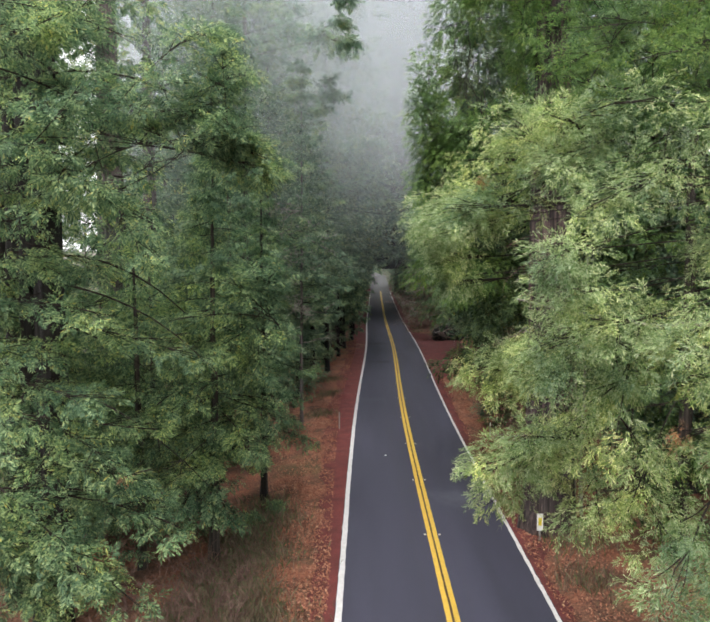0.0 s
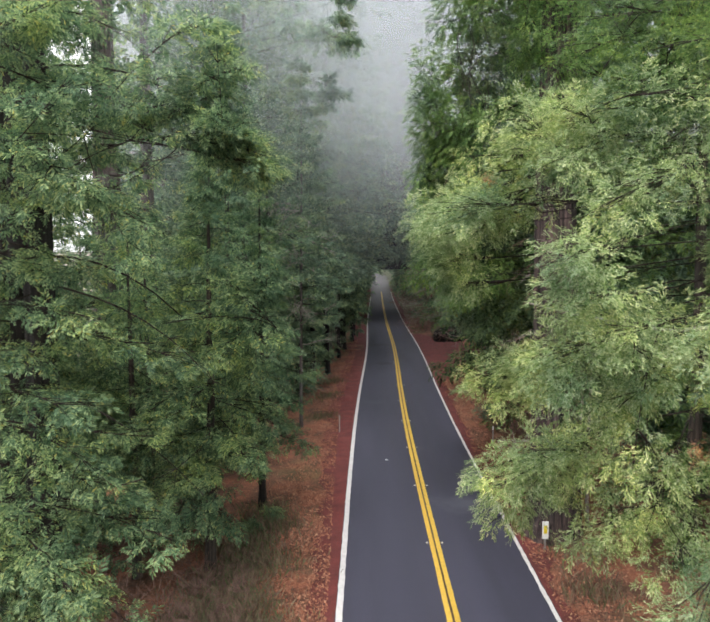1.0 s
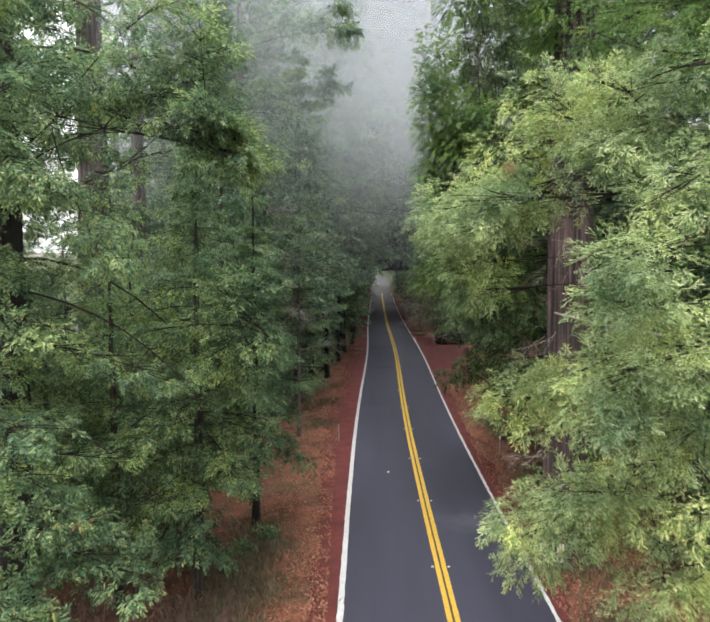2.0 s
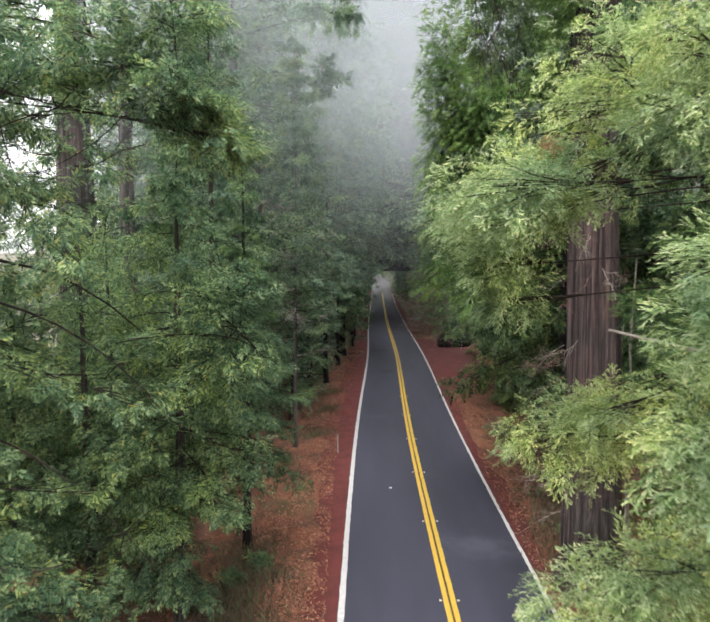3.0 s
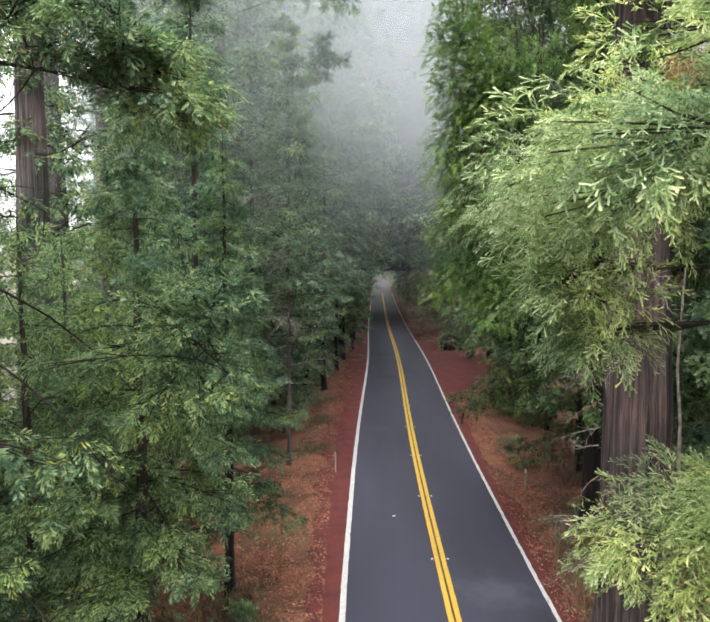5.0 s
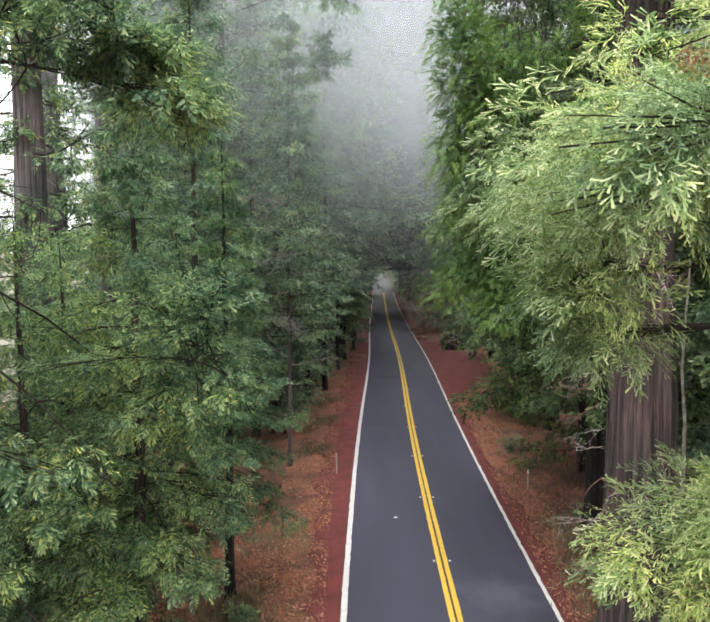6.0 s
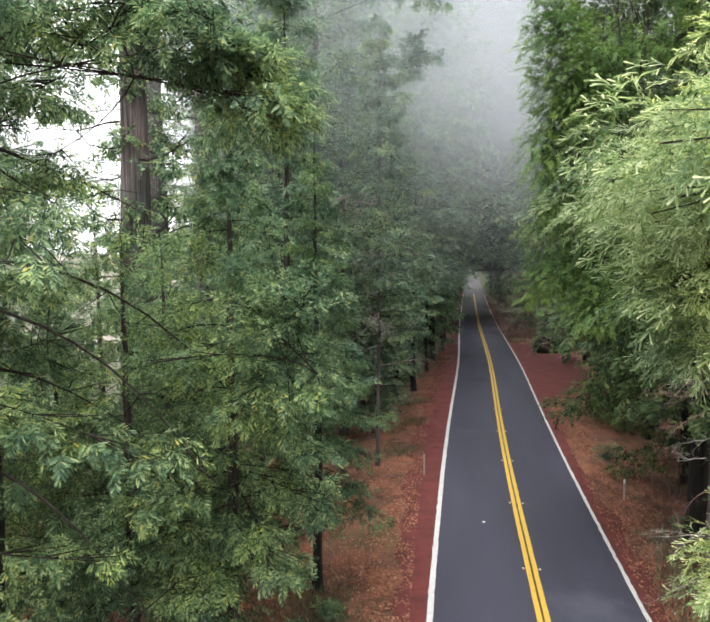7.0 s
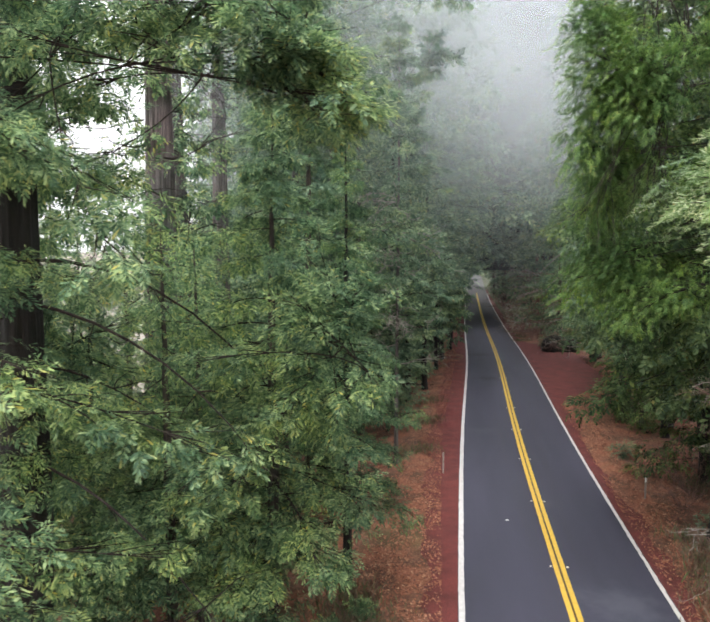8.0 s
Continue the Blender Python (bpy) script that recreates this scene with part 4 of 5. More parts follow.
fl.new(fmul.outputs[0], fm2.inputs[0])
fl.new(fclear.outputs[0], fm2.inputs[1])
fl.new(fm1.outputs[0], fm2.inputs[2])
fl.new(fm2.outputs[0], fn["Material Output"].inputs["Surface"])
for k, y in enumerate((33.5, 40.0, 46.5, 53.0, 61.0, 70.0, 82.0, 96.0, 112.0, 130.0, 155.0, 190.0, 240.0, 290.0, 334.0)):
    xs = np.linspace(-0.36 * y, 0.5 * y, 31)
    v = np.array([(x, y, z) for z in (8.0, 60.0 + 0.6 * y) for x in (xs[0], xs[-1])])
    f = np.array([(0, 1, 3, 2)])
    tagged(solid("fog_sheet", v, f, FOG, smooth=True), "flat see-through sheet standing in for pale fog", "fog", "fog over the road", kind="stuff")


# ---- dead wood, brush, litter ----
def branching(rng, base, aim, length, r0, depth, forks=3, bend=0.5):
    """A bare branching twig system as tubes."""
    aim = unit(np.asarray(aim, float))
    p = [np.asarray(base, float)]
    d = aim
    for _ in range(5):
        d = unit(d + rng.standard_normal(3) * 0.16)
        p.append(p[-1] + d * length / 5)
    out = [tube(p, np.linspace(r0, r0 * 0.35, 6), 4)]
    if depth:
        for _ in range(forks):
            i = rng.integers(1, 6)
            out += branching(rng, p[i], d + rng.standard_normal(3) * bend, length * rng.uniform(0.35, 0.65), r0 * 0.5, depth - 1, forks, bend)
    return out


BRUSH, bn, bl, bb = material("reddish_bare_twigs", 0.9)
bv = noise_tex(bn, bl, 3, 3)
brp = ramp(bn, [(0.35, (0.10, 0.055, 0.045)), (0.7, (0.28, 0.175, 0.145))])
bl.new(bv.outputs[0], brp.inputs[0])
bl.new(brp.outputs[0], bb.inputs["Base Color"])


def bare_shrub(x, y, height, seed, label, stems=9, mat=BRUSH):
    r = np.random.default_rng(seed)
    root = new("bare_shrub")
    root.location = (x, y, ground_z(x, y))
    for _ in range(stems):
        a = r.uniform(0, 6.283)
        aim = (math.cos(a) * r.uniform(0.3, 1.1), math.sin(a) * r.uniform(0.3, 1.1), 1.0)
        solid("stem", *join(branching(r, (math.cos(a) * 0.1, math.sin(a) * 0.1, -0.05), aim, height * r.uniform(0.6, 1.1), 0.014, 2, 4, 0.7)), mat, root)
    tagged(root, label, "shrub")


bare_shrub(-7.0, 25.6, 1.7, 301, "tangle of bare reddish twigs on the bank", 12)
bare_shrub(-6.0, 24.4, 1.3, 302, "tangle of bare reddish twigs on the bank", 10)
bare_shrub(-5.4, 23.0, 1.1, 303, "tangle of bare reddish twigs on the bank", 8)
bare_shrub(-4.9, 17.2, 1.7, 307, "tangle of bare reddish twigs under boughs", 14)
bare_shrub(-5.9, 15.8, 1.6, 308, "tangle of bare reddish twigs under boughs", 12)
bare_shrub(-4.4, 19.2, 1.4, 309, "tangle of bare reddish twigs under boughs", 11)
bare_shrub(-6.3, 18.4, 1.8, 299, "tangle of bare reddish twigs under boughs", 12)
bare_shrub(-3.9, 17.4, 1.0, 296, "dry brown brush on the leafy bank", 13)
bare_shrub(-3.4, 18.7, 0.9, 297, "dry brown brush on the leafy bank", 12)
bare_shrub(-4.3, 16.0, 1.0, 298, "dry brown brush on the leafy bank", 12)
bare_shrub(-3.2, 16.2, 0.8, 295, "dry brown brush on the leafy bank", 12)
bare_shrub(8.9, 35.0, 1.8, 304, "bare reddish bramble among leaf litter", 12)
bare_shrub(8.0, 33.2, 1.4, 305, "bare reddish bramble among leaf litter", 9)
bare_shrub(10.2, 37.0, 1.8, 306, "bare reddish bramble among leaf litter", 10)


for k, (y, off, h) in enumerate(((94, 5.6, 2.6), (103, 5.2, 3.0), (112, 6.4, 3.6), (121, 5.4, 3.2), (131, 5.0, 3.4), (142, 5.6, 4.0), (155, 4.8, 3.6), (170, 5.0, 4.0))):
    bare_shrub(road_x(y) + off, y, h, 310 + k, "dead reddish-brown brush on the road bank", 10)
# Every third tangle takes the pale wood to lift it out of the shade.
for k, (y, off, h) in enumerate(((84, 6.4, 5.0), (88, 5.6, 6.5), (93, 5.2, 6.0), (98, 5.0, 7.0), (105, 4.8, 7.0), (114, 4.8, 8.0), (124, 4.6, 8.0))):
    bare_shrub(road_x(y) + off, y, h, 340 + k, "tall tangle of dead reddish-brown branches", 10, BRUSH if k % 3 else PALE)
for k, (x, y) in enumerate(((10.6, 297), (12.2, 299), (13.8, 296), (12.8, 301))):
    bare_shrub(x, y, 4.6, 320 + k, "pale leafless brush where the road bends away", 14, PALE)


def dead_limb(base, aim, length, r0, seed, mat, label, forks=3, depth=2, bend=0.5):
    r = np.random.default_rng(seed)
    ob = solid("dead_branch", *join(branching(r, base, aim, length, r0, depth, forks, bend)), mat)
    tagged(ob, label, "branch")


# dead twigs on the slim fir and under the big redwoods
r_ = np.random.default_rng(400)
for k in range(14):
    a, h = r_.uniform(0, 6.28), r_.uniform(3.5, 12.0)
    dead_limb((-3.0, 37.8, h), (math.cos(a), math.sin(a), r_.uniform(-0.1, 0.4)), r_.uniform(1.0, 2.4), 0.028, 410 + k, PALE if k % 3 else TWIG, "bare dead fir branch with pale twigs", 3, 2, 0.6)
for k in range(24):
    a, h = r_.uniform(2.4, 5.2), r_.uniform(1.5, 10.5)
    dead_limb((6.52 + 0.76 * math.cos(a), 22.7 + 0.76 * math.sin(a), h), (math.cos(a), math.sin(a), -0.5), r_.uniform(0.5, 1.1), 0.011, 440 + k, PALE if k % 3 == 0 else BRUSH, "fine dead twigs on a redwood trunk", 4, 2, 0.7)
for k in range(22):
    dead_limb((3.7 + r_.uniform(-0.6, 0.7), 22.8 + r_.uniform(-0.6, 0.6), r_.uniform(12.5, 18.0)), (r_.uniform(-0.35, 0.1), -0.1, -1.0), r_.uniform(1.6, 3.0), 0.015, 470 + k, TWIG,
              "bare drooping dead redwood branch", 4, 2, 0.3)
for k in range(10):
    a, h = r_.uniform(2.6, 5.0), r_.uniform(2.8, 9.0)
    dead_limb((6.52 + 0.77 * math.cos(a), 22.7 + 0.77 * math.sin(a), h), (math.cos(a), math.sin(a), -0.6), r_.uniform(0.5, 1.2), 0.012, 560 + k, PALE if k % 3 else BRUSH, "fine dead twigs on a redwood trunk", 4, 2, 0.7)
for k in range(36):
    x, y = ((-12.2, 35.0), (-11.8, 40.0), (-10.95, 30.0))[k % 3]
    a, h = r_.uniform(0, 6.28), r_.uniform(10.0, 18.5)
    dead_limb((x + 0.35 * math.cos(a), y + 0.35 * math.sin(a), h), (math.cos(a), math.sin(a), r_.uniform(-0.25, 0.1)), r_.uniform(1.6, 3.2), 0.035, 600 + k, TWIG, "bare dark lower limb on a redwood trunk", 4, 2, 0.5)
for k in range(26):
    a, h = r_.uniform(0, 6.28), r_.uniform(4.5, 12.5)
    dead_limb((-3.0 + 0.06 * math.cos(a), 37.8 + 0.06 * math.sin(a), h), (math.cos(a), math.sin(a), r_.uniform(-0.2, 0.35)), r_.uniform(1.0, 2.3), 0.032, 660 + k, PALE, "pale dead twigs on a slim fir trunk", 4, 2, 0.5)
# Half the limbs are pale wood, partly to brighten this dim forest edge.
for k in range(60):
    y = r_.uniform(72.0, 108.0)
    x = road_x(y) + r_.uniform(4.4, 7.2) + 1.5 * smooth(88, 74, y)
    dead_limb((x, y, r_.uniform(0.8, 8.0)), (-1.0, r_.uniform(-0.6, 0.5), r_.uniform(-0.45, 0.15)), r_.uniform(1.8, 3.8), 0.045, 720 + k, PALE if k % 2 == 0 else BRUSH, "bare reddish dead branch in the forest edge", 4, 2, 0.5)
for k, (h, reach) in enumerate(((11.5, 5.5), (9.6, 5.0), (8.2, 4.2))):
    su = np.linspace(0, 1, 9)[:, None]
    arch = (1 - su) * np.array([road_x(80) + 10.0, 80.0, h]) + su * np.array([road_x(80) + 10.0 - reach, 79.0, h - 3.4]) + np.array([0, 0, 0.7]) * np.sin(su * math.pi)
    tagged(solid("dead_branch", *tube(arch, np.linspace(0.085, 0.03, 9), 6), PALE), "long pale bare branch arching towards the road", "branch")
for k, (y, off) in enumerate(((84, 5.6), (88, 4.9), (92, 5.4), (95, 4.6), (99, 5.2), (103, 4.7), (90, 6.8), (97, 6.6))):
    bare_shrub(road_x(y) + off, y, 3.6 + 0.5 * (k % 3), 800 + k, "tangled reddish bare shrub at the forest edge")
# Pale stems added in place of the lit bark strips at the trunk's edge.
for k, (x, y, h) in enumerate(((7.62, 23.9, 8.6), (7.86, 24.1, 7.4), (8.05, 23.8, 9.3), (7.72, 24.5, 6.6))):
    st = np.array([(x + 0.05 * math.sin(1.7 * q + k), y + 0.05 * math.cos(2.1 * q + k), -0.1 + h * q / 7) for q in range(8)])
    tagged(solid("pale_stem", *tube(st, np.linspace(0.075, 0.02, 8), 8, 0.05, r_), PALE, smooth=True), "bare pale stem added for lit bark strips beside a redwood", "sapling")
su = np.linspace(0, 1, 9)[:, None]
snag = (1 - su) * np.array([6.9, 12.35, 7.95]) + su * np.array([2.62, 11.07, 8.43]) + np.array([0, 0, -0.22]) * np.sin(su * math.pi) + r_.standard_normal((9, 3)) * 0.02
tagged(solid("dead_branch", *tube(snag, np.linspace(0.045, 0.014, 9), 7), PALE), "bleached bare redwood branch above the verge", "branch")

LEAF_DEAD = foliage("needles_dead_rust", (0.12, 0.060, 0.035), (0.25, 0.13, 0.085), (0.38, 0.24, 0.17), (0.42, 0.28, 0.20), 3.0)


def dead_sprig(x, y, z, radius, seed):
    """A bough end whose sprays have died and turned rusty."""
    r = np.random.default_rng(seed)
    root = new("dead_sprig")
    root.location = (x, y, z)
    c = r.standard_normal((3, 3)) * radius * np.array([0.5, 0.4, 0.6])
    p, a, up, sz = pad_sprays(r, c, np.full(3, radius * 0.6), np.tile([-0.6, 0, -0.4], (3, 1)), 7, 0.16, 0.8, 0.6)
    solid("foliage", *place_sprays(r, p, a, up, sz, FINE), LEAF_DEAD, root)
    for k in range(3):
        solid("stem", *tube([(0.5, 0.1, 0.1), c[k] * 0.5 + np.array([0.2, 0, 0.05]), c[k]], (0.012, 0.009, 0.004), 5), TWIG, root)
    tagged(root, "rust-red dead spray hanging among green boughs", "branch")


for k, (x, y, z, r0) in enumerate(((2.15, 11.5, 10.42, 0.05), (4.3, 8.8, 6.75, 0.13), (-4.6, 13.4, 4.75, 0.12))):
    dead_sprig(x, y, z, r0, 580 + k)

LITTER, ln_, ll_, lb_ = material("fallen_leaves", 0.85)
lgeo = ln_.new("ShaderNodeNewGeometry")
lr_ = ramp(ln_, [(0.0, (0.05, 0.02, 0.014)), (0.35, (0.19, 0.065, 0.038)), (0.75, (0.34, 0.140, 0.080)), (0.99, (0.40, 0.23, 0.14))])
ll_.new(lgeo.outputs["Random Per Island"], lr_.inputs[0])
ll_.new(lr_.outputs[0], lb_.inputs["Base Color"])


def litter(name, count, spot, seed):
    """Curled fallen leaves and needle twigs lying on the ground."""
    r = np.random.default_rng(seed)
    vs = np.zeros((count, 4, 3))
    for k in range(count):
        x, y = spot(r)
        while noise.noise((x * 0.9, y * 0.5, 11)) + 0.6 * noise.noise((x * 2.7, y * 2.0, 5)) < r.uniform(-0.55, 0.25):
            x, y = spot(r)
        z = ground_z(x, y) + 0.03
        a, s = r.uniform(0, 6.283), r.uniform(0.024, 0.06)
        c, q = math.cos(a) * s, math.sin(a) * s
        w = r.uniform(0.25, 0.6)
        t = r.uniform(-0.5, 0.5, 2) * s
        vs[k] = [(x - c, y - q, z), (x + q * w, y - c * w, z + 0.02 + t[0] * 0.5), (x + c, y + q, z + 0.02 + abs(t[1])), (x - q * w, y + c * w, z + 0.01)]
    f = np.arange(count * 4).reshape(-1, 4)
    tagged(solid(name, vs.reshape(-1, 3), f, LITTER), "fallen orange-brown leaves on the bank", "leaf litter", kind="stuff")


def west_spot(r):
    y = 10 + 70 * r.uniform(0, 1) ** 1.6
    return road_x(y) - HALF - 0.2 - 0.9 * min(max((y - 14) / 30, 0), 1) - abs(r.standard_normal()) * 1.8, y


def east_spot(r):
    y = 14 + 70 * r.uniform(0, 1) ** 1.3
    return road_x(y) + HALF + turnout(y) - 0.4 + abs(r.standard_normal()) * 2.6, y


litter("leaf_litter", 42000, west_spot, 501)
litter("leaf_litter", 34000, east_spot, 502)


def berm_spot(r):
    y = r.uniform(28, 64)
    return road_x(y) + HALF + turnout(y) + 0.45 + r.standard_normal() * 0.28, y


litter("leaf_litter", 6000, berm_spot, 503)

GRASS, gsn, gsl, gsb = material("dry_and_green_grass", 0.9)
gsg = gsn.new("ShaderNodeNewGeometry")
gsr = ramp(gsn, [(0.0, (0.11, 0.07, 0.05)), (0.5, (0.21, 0.15, 0.10)), (0.8, (0.12, 0.13, 0.06)), (1.0, (0.08, 0.12, 0.04))])
gsl.new(gsg.outputs["Random Per Island"], gsr.inputs[0])
gsl.new(gsr.outputs[0], gsb.inputs["Base Color"])


def grass(count, spot, lo, hi, seed, label):
    r = np.random.default_rng(seed)
    vs = np.zeros((count, 4, 3))
    for k in range(count):
        x, y = spot(r)
        z = ground_z(x, y) - 0.01
        h, a = r.uniform(lo, hi), r.uniform(0, 6.283)
        bx, by = r.standard_normal(2) * 0.3 * h
        c, q = math.cos(a) * 0.012, math.sin(a) * 0.012
        vs[k] = [(x - c, y - q, z), (x + c, y + q, z), (x + bx * 0.5 + c * 0.7, y + by * 0.5 + q * 0.7, z + h * 0.65), (x + bx, y + by, z + h * 0.95)]
    tagged(solid("grass", vs.reshape(-1, 3), np.arange(count * 4).reshape(-1, 4), GRASS), label, "grass", kind="stuff")


def tuft_spots(centres, spread):
    def spot(r):
        x, y = centres[r.integers(0, len(centres))]
        return x + r.standard_normal() * spread, y + r.standard_normal() * spread
    return spot


grass(13000, tuft_spots([(-3.2, 18.0), (-4.0, 19.5), (-3.0, 20.5), (-4.4, 17.5), (-2.6, 16.5), (-3.6, 22.0), (-2.3, 14.5), (-2.9, 12.5)], 0.6), 0.12, 0.38, 511, "dry olive grass on the leafy bank")
grass(6500, tuft_spots([(-3.1, 24.0), (-3.4, 25.0), (-2.6, 23.2), (-2.0, 40.0), (-1.9, 46.0), (-1.8, 52.0), (7.4, 27.5), (7.0, 21.0), (8.0, 29.5), (6.6, 18.6), (9.5, 36.0), (7.9, 88), (8.3, 93), (8.0, 98), (6.7, 26.0), (7.1, 28.2), (6.6, 24.2), (7.4, 30.4)], 0.5), 0.15, 0.45, 512, "green tufts of grass beside the road")


def low_shrub(x, y, r0, h, seed, leaf, label, n=260, size=0.22):
    r = np.random.default_rng(seed)
    root = new("low_shrub")
    root.location = (x, y, ground_z(x, y))
    c = np.array([(r.standard_normal() * r0 * 0.5, r.standard_normal() * r0 * 0.5, h * r.uniform(0.4, 0.8)) for _ in range(5)])
    p, a, up, s = pad_sprays(r, c, np.full(5, r0 * 0.7), np.tile([0, 0, 0.3], (5, 1)), n // 5, size, 0.7, 0.3)
    solid("foliage", *place_sprays(r, p, a, up, s, NORMAL), leaf, root)
    for k in range(5):
        solid("stem", *tube([(0, 0, -0.05), c[k] * 0.5, c[k]], (0.02, 0.014, 0.006), 4), TWIG, root)
    tagged(root, label, "shrub")


low_shrub(-2.9, 24.0, 0.35, 0.35, 601, LEAF_LEFT, "low green shrub on the leafy bank")
low_shrub(-3.6, 23.2, 0.35, 0.35, 602, LEAF_LEFT, "low green shrub on the leafy bank")
for k, (x, y, r0, h) in enumerate(((-4.0, 44.5, 1.2, 1.8), (-3.9, 48.5, 1.3, 2.0), (-3.6, 51.5, 1.1, 1.6), (-3.4, 56.0, 1.3, 2.2), (-3.2, 60.0, 1.4, 2.0), (-2.7, 65.0, 1.4, 2.4), (-2.4, 70.0, 1.5, 2.4), (-2.0, 76.0, 1.5, 2.6), (-1.6, 83.0, 1.6, 2.8))):
    low_shrub(x, y, r0, h, 620 + k, LEAF_MID, "grey-green leafy undergrowth below dark trunks", 220, 0.40)
low_shrub(8.6, 31.0, 0.7, 0.7, 603, LEAF_MID, "low dark green shrub among litter")
low_shrub(7.6, 26.5, 0.5, 0.5, 604, LEAF_MID, "low dark green shrub among litter")
# These four shrubs use the shade-darkened green.
low_shrub(9.5, 47.2, 0.8, 1.0, 608, LEAF_SHADE_DARK, "evergreen shrub coloured as in shade below slender trunks", 300, 0.26)
low_shrub(10.3, 48.8, 0.9, 1.1, 609, LEAF_SHADE_DARK, "evergreen shrub coloured as in shade below slender trunks", 300, 0.26)
low_shrub(10.0, 44.8, 0.8, 1.0, 610, LEAF_SHADE_DARK, "evergreen shrub coloured as in shade below slender trunks", 300, 0.26)
low_shrub(11.2, 52.5, 1.0, 1.2, 611, LEAF_SHADE_DARK, "evergreen shrub coloured as in shade below slender trunks", 300, 0.28)
low_shrub(7.4, 40.0, 0.7, 0.6, 605, LEAF_MID, "low dark green shrub among litter")

# ---- roadside marker posts and road studs ----
def box(bm, x, y, z, sx, sy, sz, bevel=0.0):
    g = bmesh.ops.create_cube(bm, size=1, matrix=Matrix.Translation((x, y, z)) @ Matrix.Diagonal((sx, sy, sz, 1)))
    if bevel:
        bmesh.ops.bevel(bm, geom=list({e for v in g["verts"] for e in v.link_edges}), offset=bevel, segments=2, affect="EDGES")


def plain(name, col, rough=0.5, metal=0.0):
    m, n, l, b = material(name, rough)
    q = noise_tex(n, l, 12, 4)
    r = ramp(n, [(0.3, tuple(c * 0.8 for c in col)), (0.65, col)])
    l.new(q.outputs[0], r.inputs[0])
    l.new(r.outputs[0], b.inputs["Base Color"])
    b.inputs["Metallic"].default_value = metal
    return m


SIGN_WHITE, SIGN_YELLOW, STEEL, STUD, POST = (plain("white_sheeting", (0.82, 0.82, 0.80)), plain("yellow_sheeting", (0.78, 0.62, 0.03)),
                                              plain("galvanised_steel", (0.42, 0.42, 0.42), 0.5, 0.8), plain("pale_reflector", (0.68, 0.62, 0.5), 0.4), plain("weathered_post", (0.34, 0.30, 0.28), 0.8))
sign = new("object_marker")
sign.location = (5.98, 21.5, ground_z(5.98, 21.5))
bm = bmesh.new()
box(bm, 0, 0.03, 0.33, 0.06, 0.03, 0.9, 0.006)
part("post", bm, STEEL, sign, "grey metal post")
bm = bmesh.new()
box(bm, 0, 0, 0.64, 0.20, 0.012, 0.56, 0.004)
plate = part("plate", bm, SIGN_WHITE, sign, "white rectangular plate")
bm = bmesh.new()
box(bm, 0, -0.010, 0.66, 0.11, 0.006, 0.26)
part("panel", bm, SIGN_YELLOW, plate, "yellow reflective panel")
tagged(sign, "white roadside marker plate with a yellow panel", "road sign")


def marker_post(x, y, h, label, tip):
    root = new("marker_post")
    root.location = (x, y, ground_z(x, y))
    bm = bmesh.new()
    box(bm, 0, 0, h / 2 - 0.1, 0.06, 0.02, h + 0.2, 0.004)
    part("post", bm, POST, root)
    bm = bmesh.new()
    box(bm, 0, -0.013, h - 0.10, 0.065, 0.006, 0.16)
    part("reflector", bm, tip, root, "pale reflector strip")
    tagged(root, label, "marker post")


marker_post(-0.85, 36.4, 0.95, "thin grey-brown marker post on red dirt", POST)
marker_post(6.78, 33.7, 0.85, "thin marker post with a white top", SIGN_WHITE)

stud_mesh = None
for k in range(14):
    y = 10.5 + 5.65 * k
    for side in (-1, 1):
        if stud_mesh is None:
            bm = bmesh.new()
            bmesh.ops.create_cone(bm, cap_ends=True, segments=4, radius1=0.05, radius2=0.035, depth=0.025, matrix=Matrix.Rotation(math.pi / 4, 4, "Z"))
            stud_mesh = bpy.data.meshes.new("road_stud")
            bm.to_mesh(stud_mesh)
            bm.free()
            stud_mesh.materials.append(STUD)
        o = new("road_stud", stud_mesh)
        off = 0.06 + side * 0.24
        o.location = (road_x(y) + off, y, road_z(off) + 0.0125)
        tagged(o, "small square reflective stud beside the yellow line", "road stud", "road studs")
bm = bmesh.new()
bmesh.ops.create_icosphere(bm, subdivisions=1, radius=0.07, matrix=Matrix.Diagonal((1, 0.8, 0.35, 1)))
o = part("scrap", bm, SIGN_WHITE)
o.location = (1.41, 31.0, road_z(-1.0) + 0.02)
tagged(o, "small white scrap lying on the asphalt", "litter")


# ---- mossy log by the turnout, bare tree in the fog ----
MOSS, mn, ml, mb = material("dark_wood_with_moss", 0.9)
mgeo = mn.new("ShaderNodeNewGeometry")
msep = mn.new("ShaderNodeSeparateXYZ")
ml.new(mgeo.outputs["Normal"], msep.inputs[0])
mno = noise_tex(mn, ml, 2.5, 4)
madd = mn.new("ShaderNodeMath")
madd.operation = "ADD"
ml.new(msep.outputs[2], madd.inputs[0])
ml.new(mno.outputs[0], madd.inputs[1])
mhalf = mn.new("ShaderNodeMath")
mhalf.operation, mhalf.inputs[1].default_value = "MULTIPLY", 0.62
ml.new(madd.outputs[0], mhalf.inputs[0])
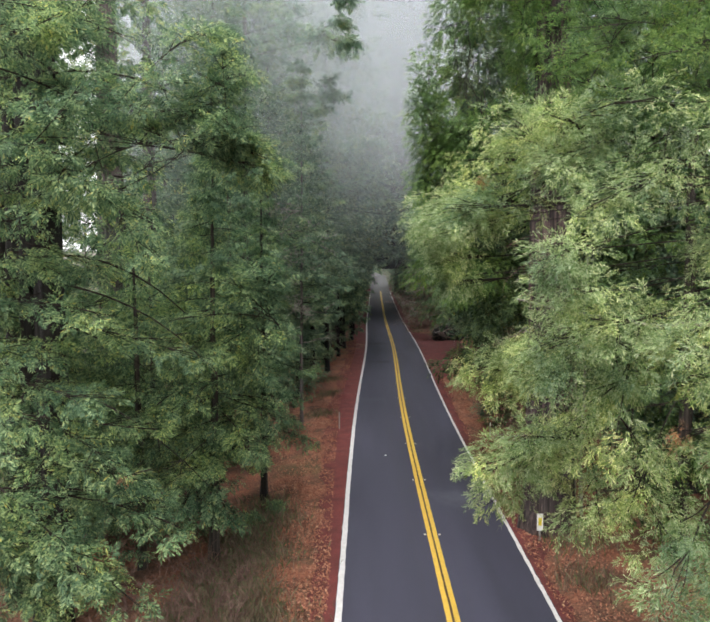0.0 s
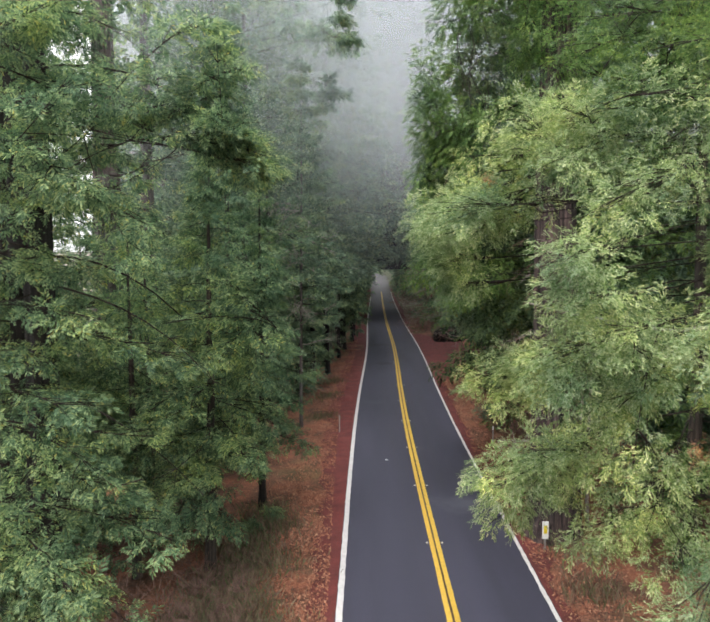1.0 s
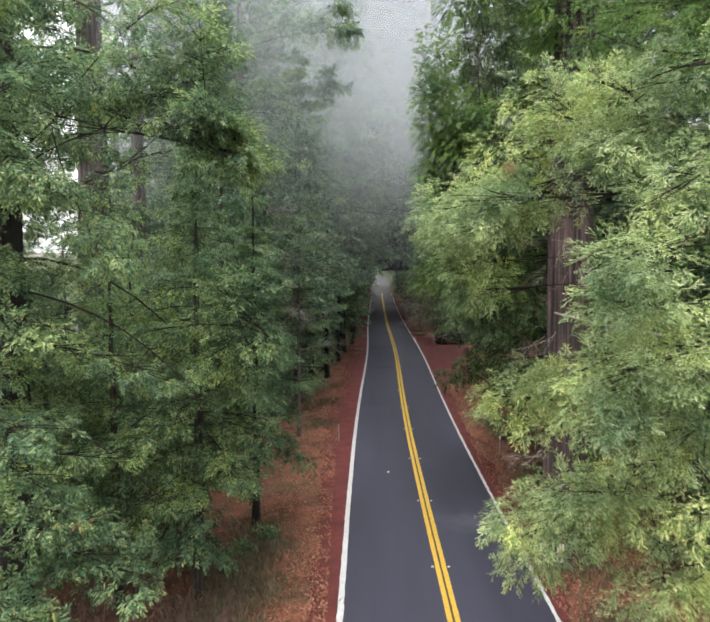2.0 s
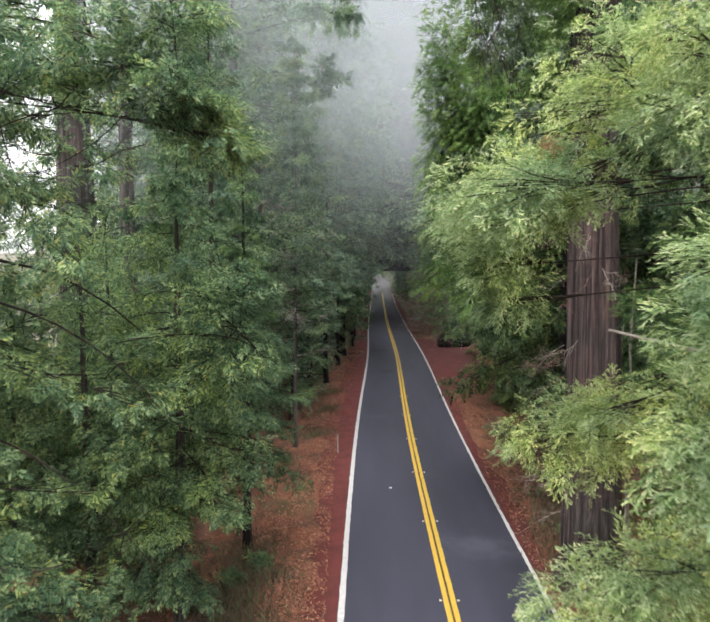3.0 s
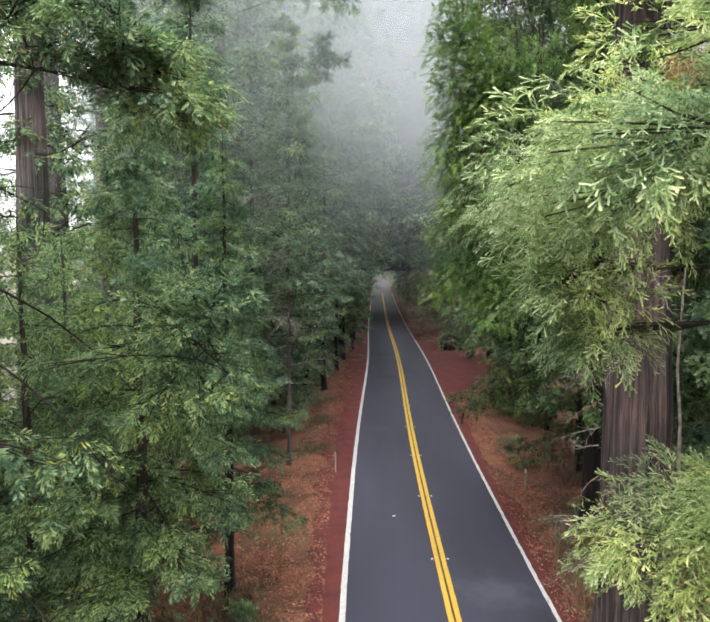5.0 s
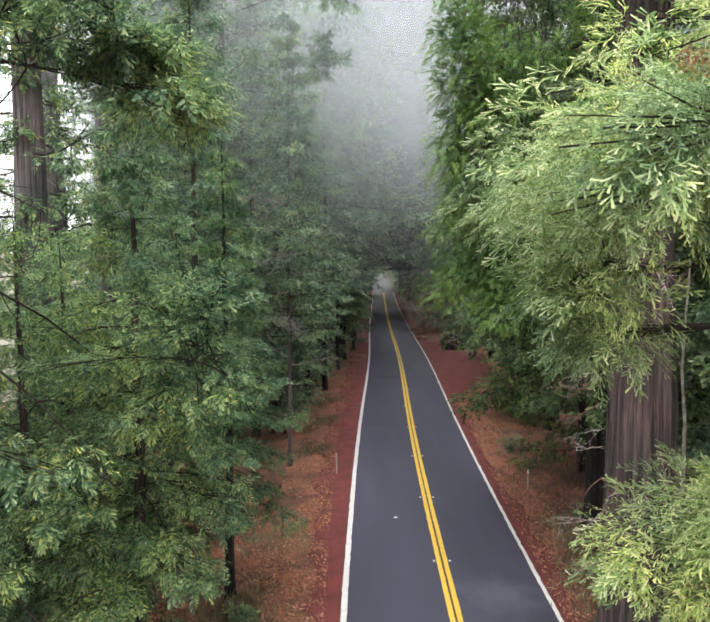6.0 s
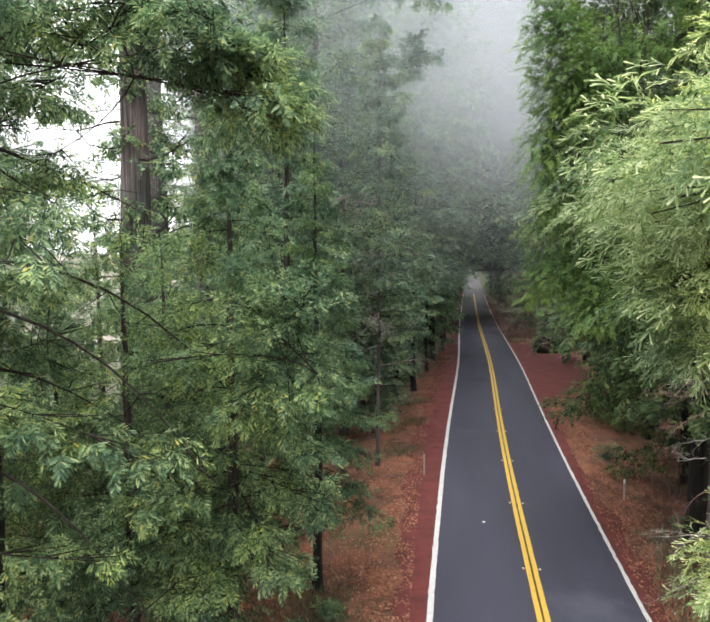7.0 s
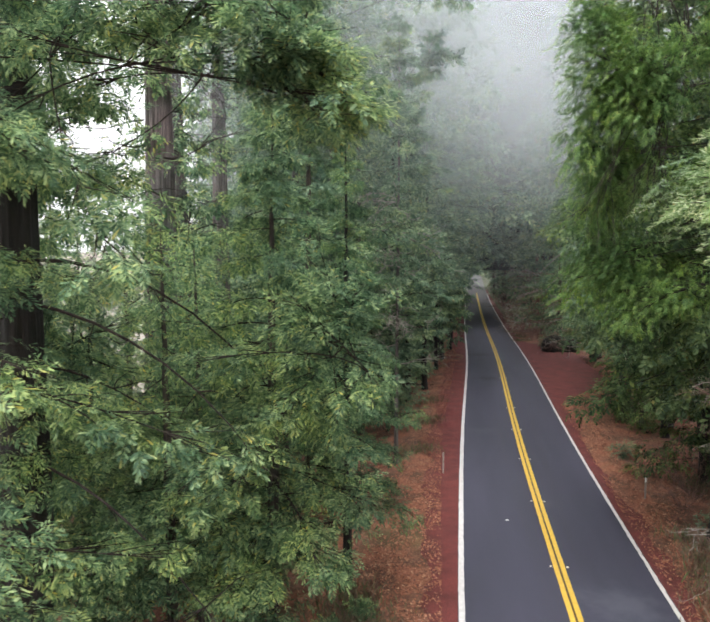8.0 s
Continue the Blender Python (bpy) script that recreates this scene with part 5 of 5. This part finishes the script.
mr = ramp(mn, [(0.78, (0.016, 0.013, 0.012)), (0.97, (0.05, 0.07, 0.02))])
ml.new(mhalf.outputs[0], mr.inputs[0])
ml.new(mr.outputs[0], mb.inputs["Base Color"])
bump(mn, ml, mb, mno.outputs[0], 0.8, 0.08)
lrng = np.random.default_rng(700)
xs = np.linspace(-1.9, 1.9, 26)
rad = 1.0 * np.sqrt(np.maximum(1 - (xs / 1.96) ** 4, 0.02))
v, f = tube(np.column_stack([xs, 0.15 * np.sin(xs), 0.72 + 0.10 * np.cos(xs * 2)]), rad, 24, 0.03, lrng)
v = np.array([p + Vector((0, p[1], p[2] - 0.7)) * (0.45 * noise.noise((p[0] * 0.9, p[1] * 0.9, p[2] * 0.9)) + 0.22 * noise.noise((p[0] * 2.6, p[1] * 2.6, p[2] * 2.6))) for p in v])
o = solid("fallen_log", v, f, MOSS, smooth=True)
o.location = (10.9, 79.0, ground_z(10.9, 79.0))
tagged(o, "dark mossy fallen log beside the dirt turnout", "log")


def bare_tree(x, y, height, seed):
    r = np.random.default_rng(seed)
    root = new("bare_tree")
    root.location = (x, y, ground_z(x, y))
    z = np.linspace(-0.2, height, 12)
    line = np.column_stack([np.cumsum(r.standard_normal(12) * 0.12), np.cumsum(r.standard_normal(12) * 0.12), z])
    solid("trunk", *tube(line, np.linspace(0.22, 0.03, 12), 8), BRUSH, root, smooth=True)
    for _ in range(26):
        h = r.uniform(0.3, 0.97) * height
        a = r.uniform(0, 6.283)
        base = [np.interp(h, z, line[:, q]) for q in range(3)]
        solid("limb", *join(branching(r, base, (math.cos(a), math.sin(a), 0.7), 3.4 * (1.25 - h / height), 0.05, 2, 4, 0.5)), BRUSH, root)
    tagged(root, "leafless tree with reddish twigs in the fog", "tree")


low_shrub(12.1, 78.4, 1.5, 2.2, 606, LEAF_MID, "dark green shrub beside a fallen log", 420, 0.42)
low_shrub(10.2, 81.6, 1.3, 1.6, 607, LEAF_MID, "dark green shrub beside a fallen log", 420, 0.42)
bare_tree(10.6, 93.0, 36, 710)
bare_tree(12.6, 96.0, 34, 711)
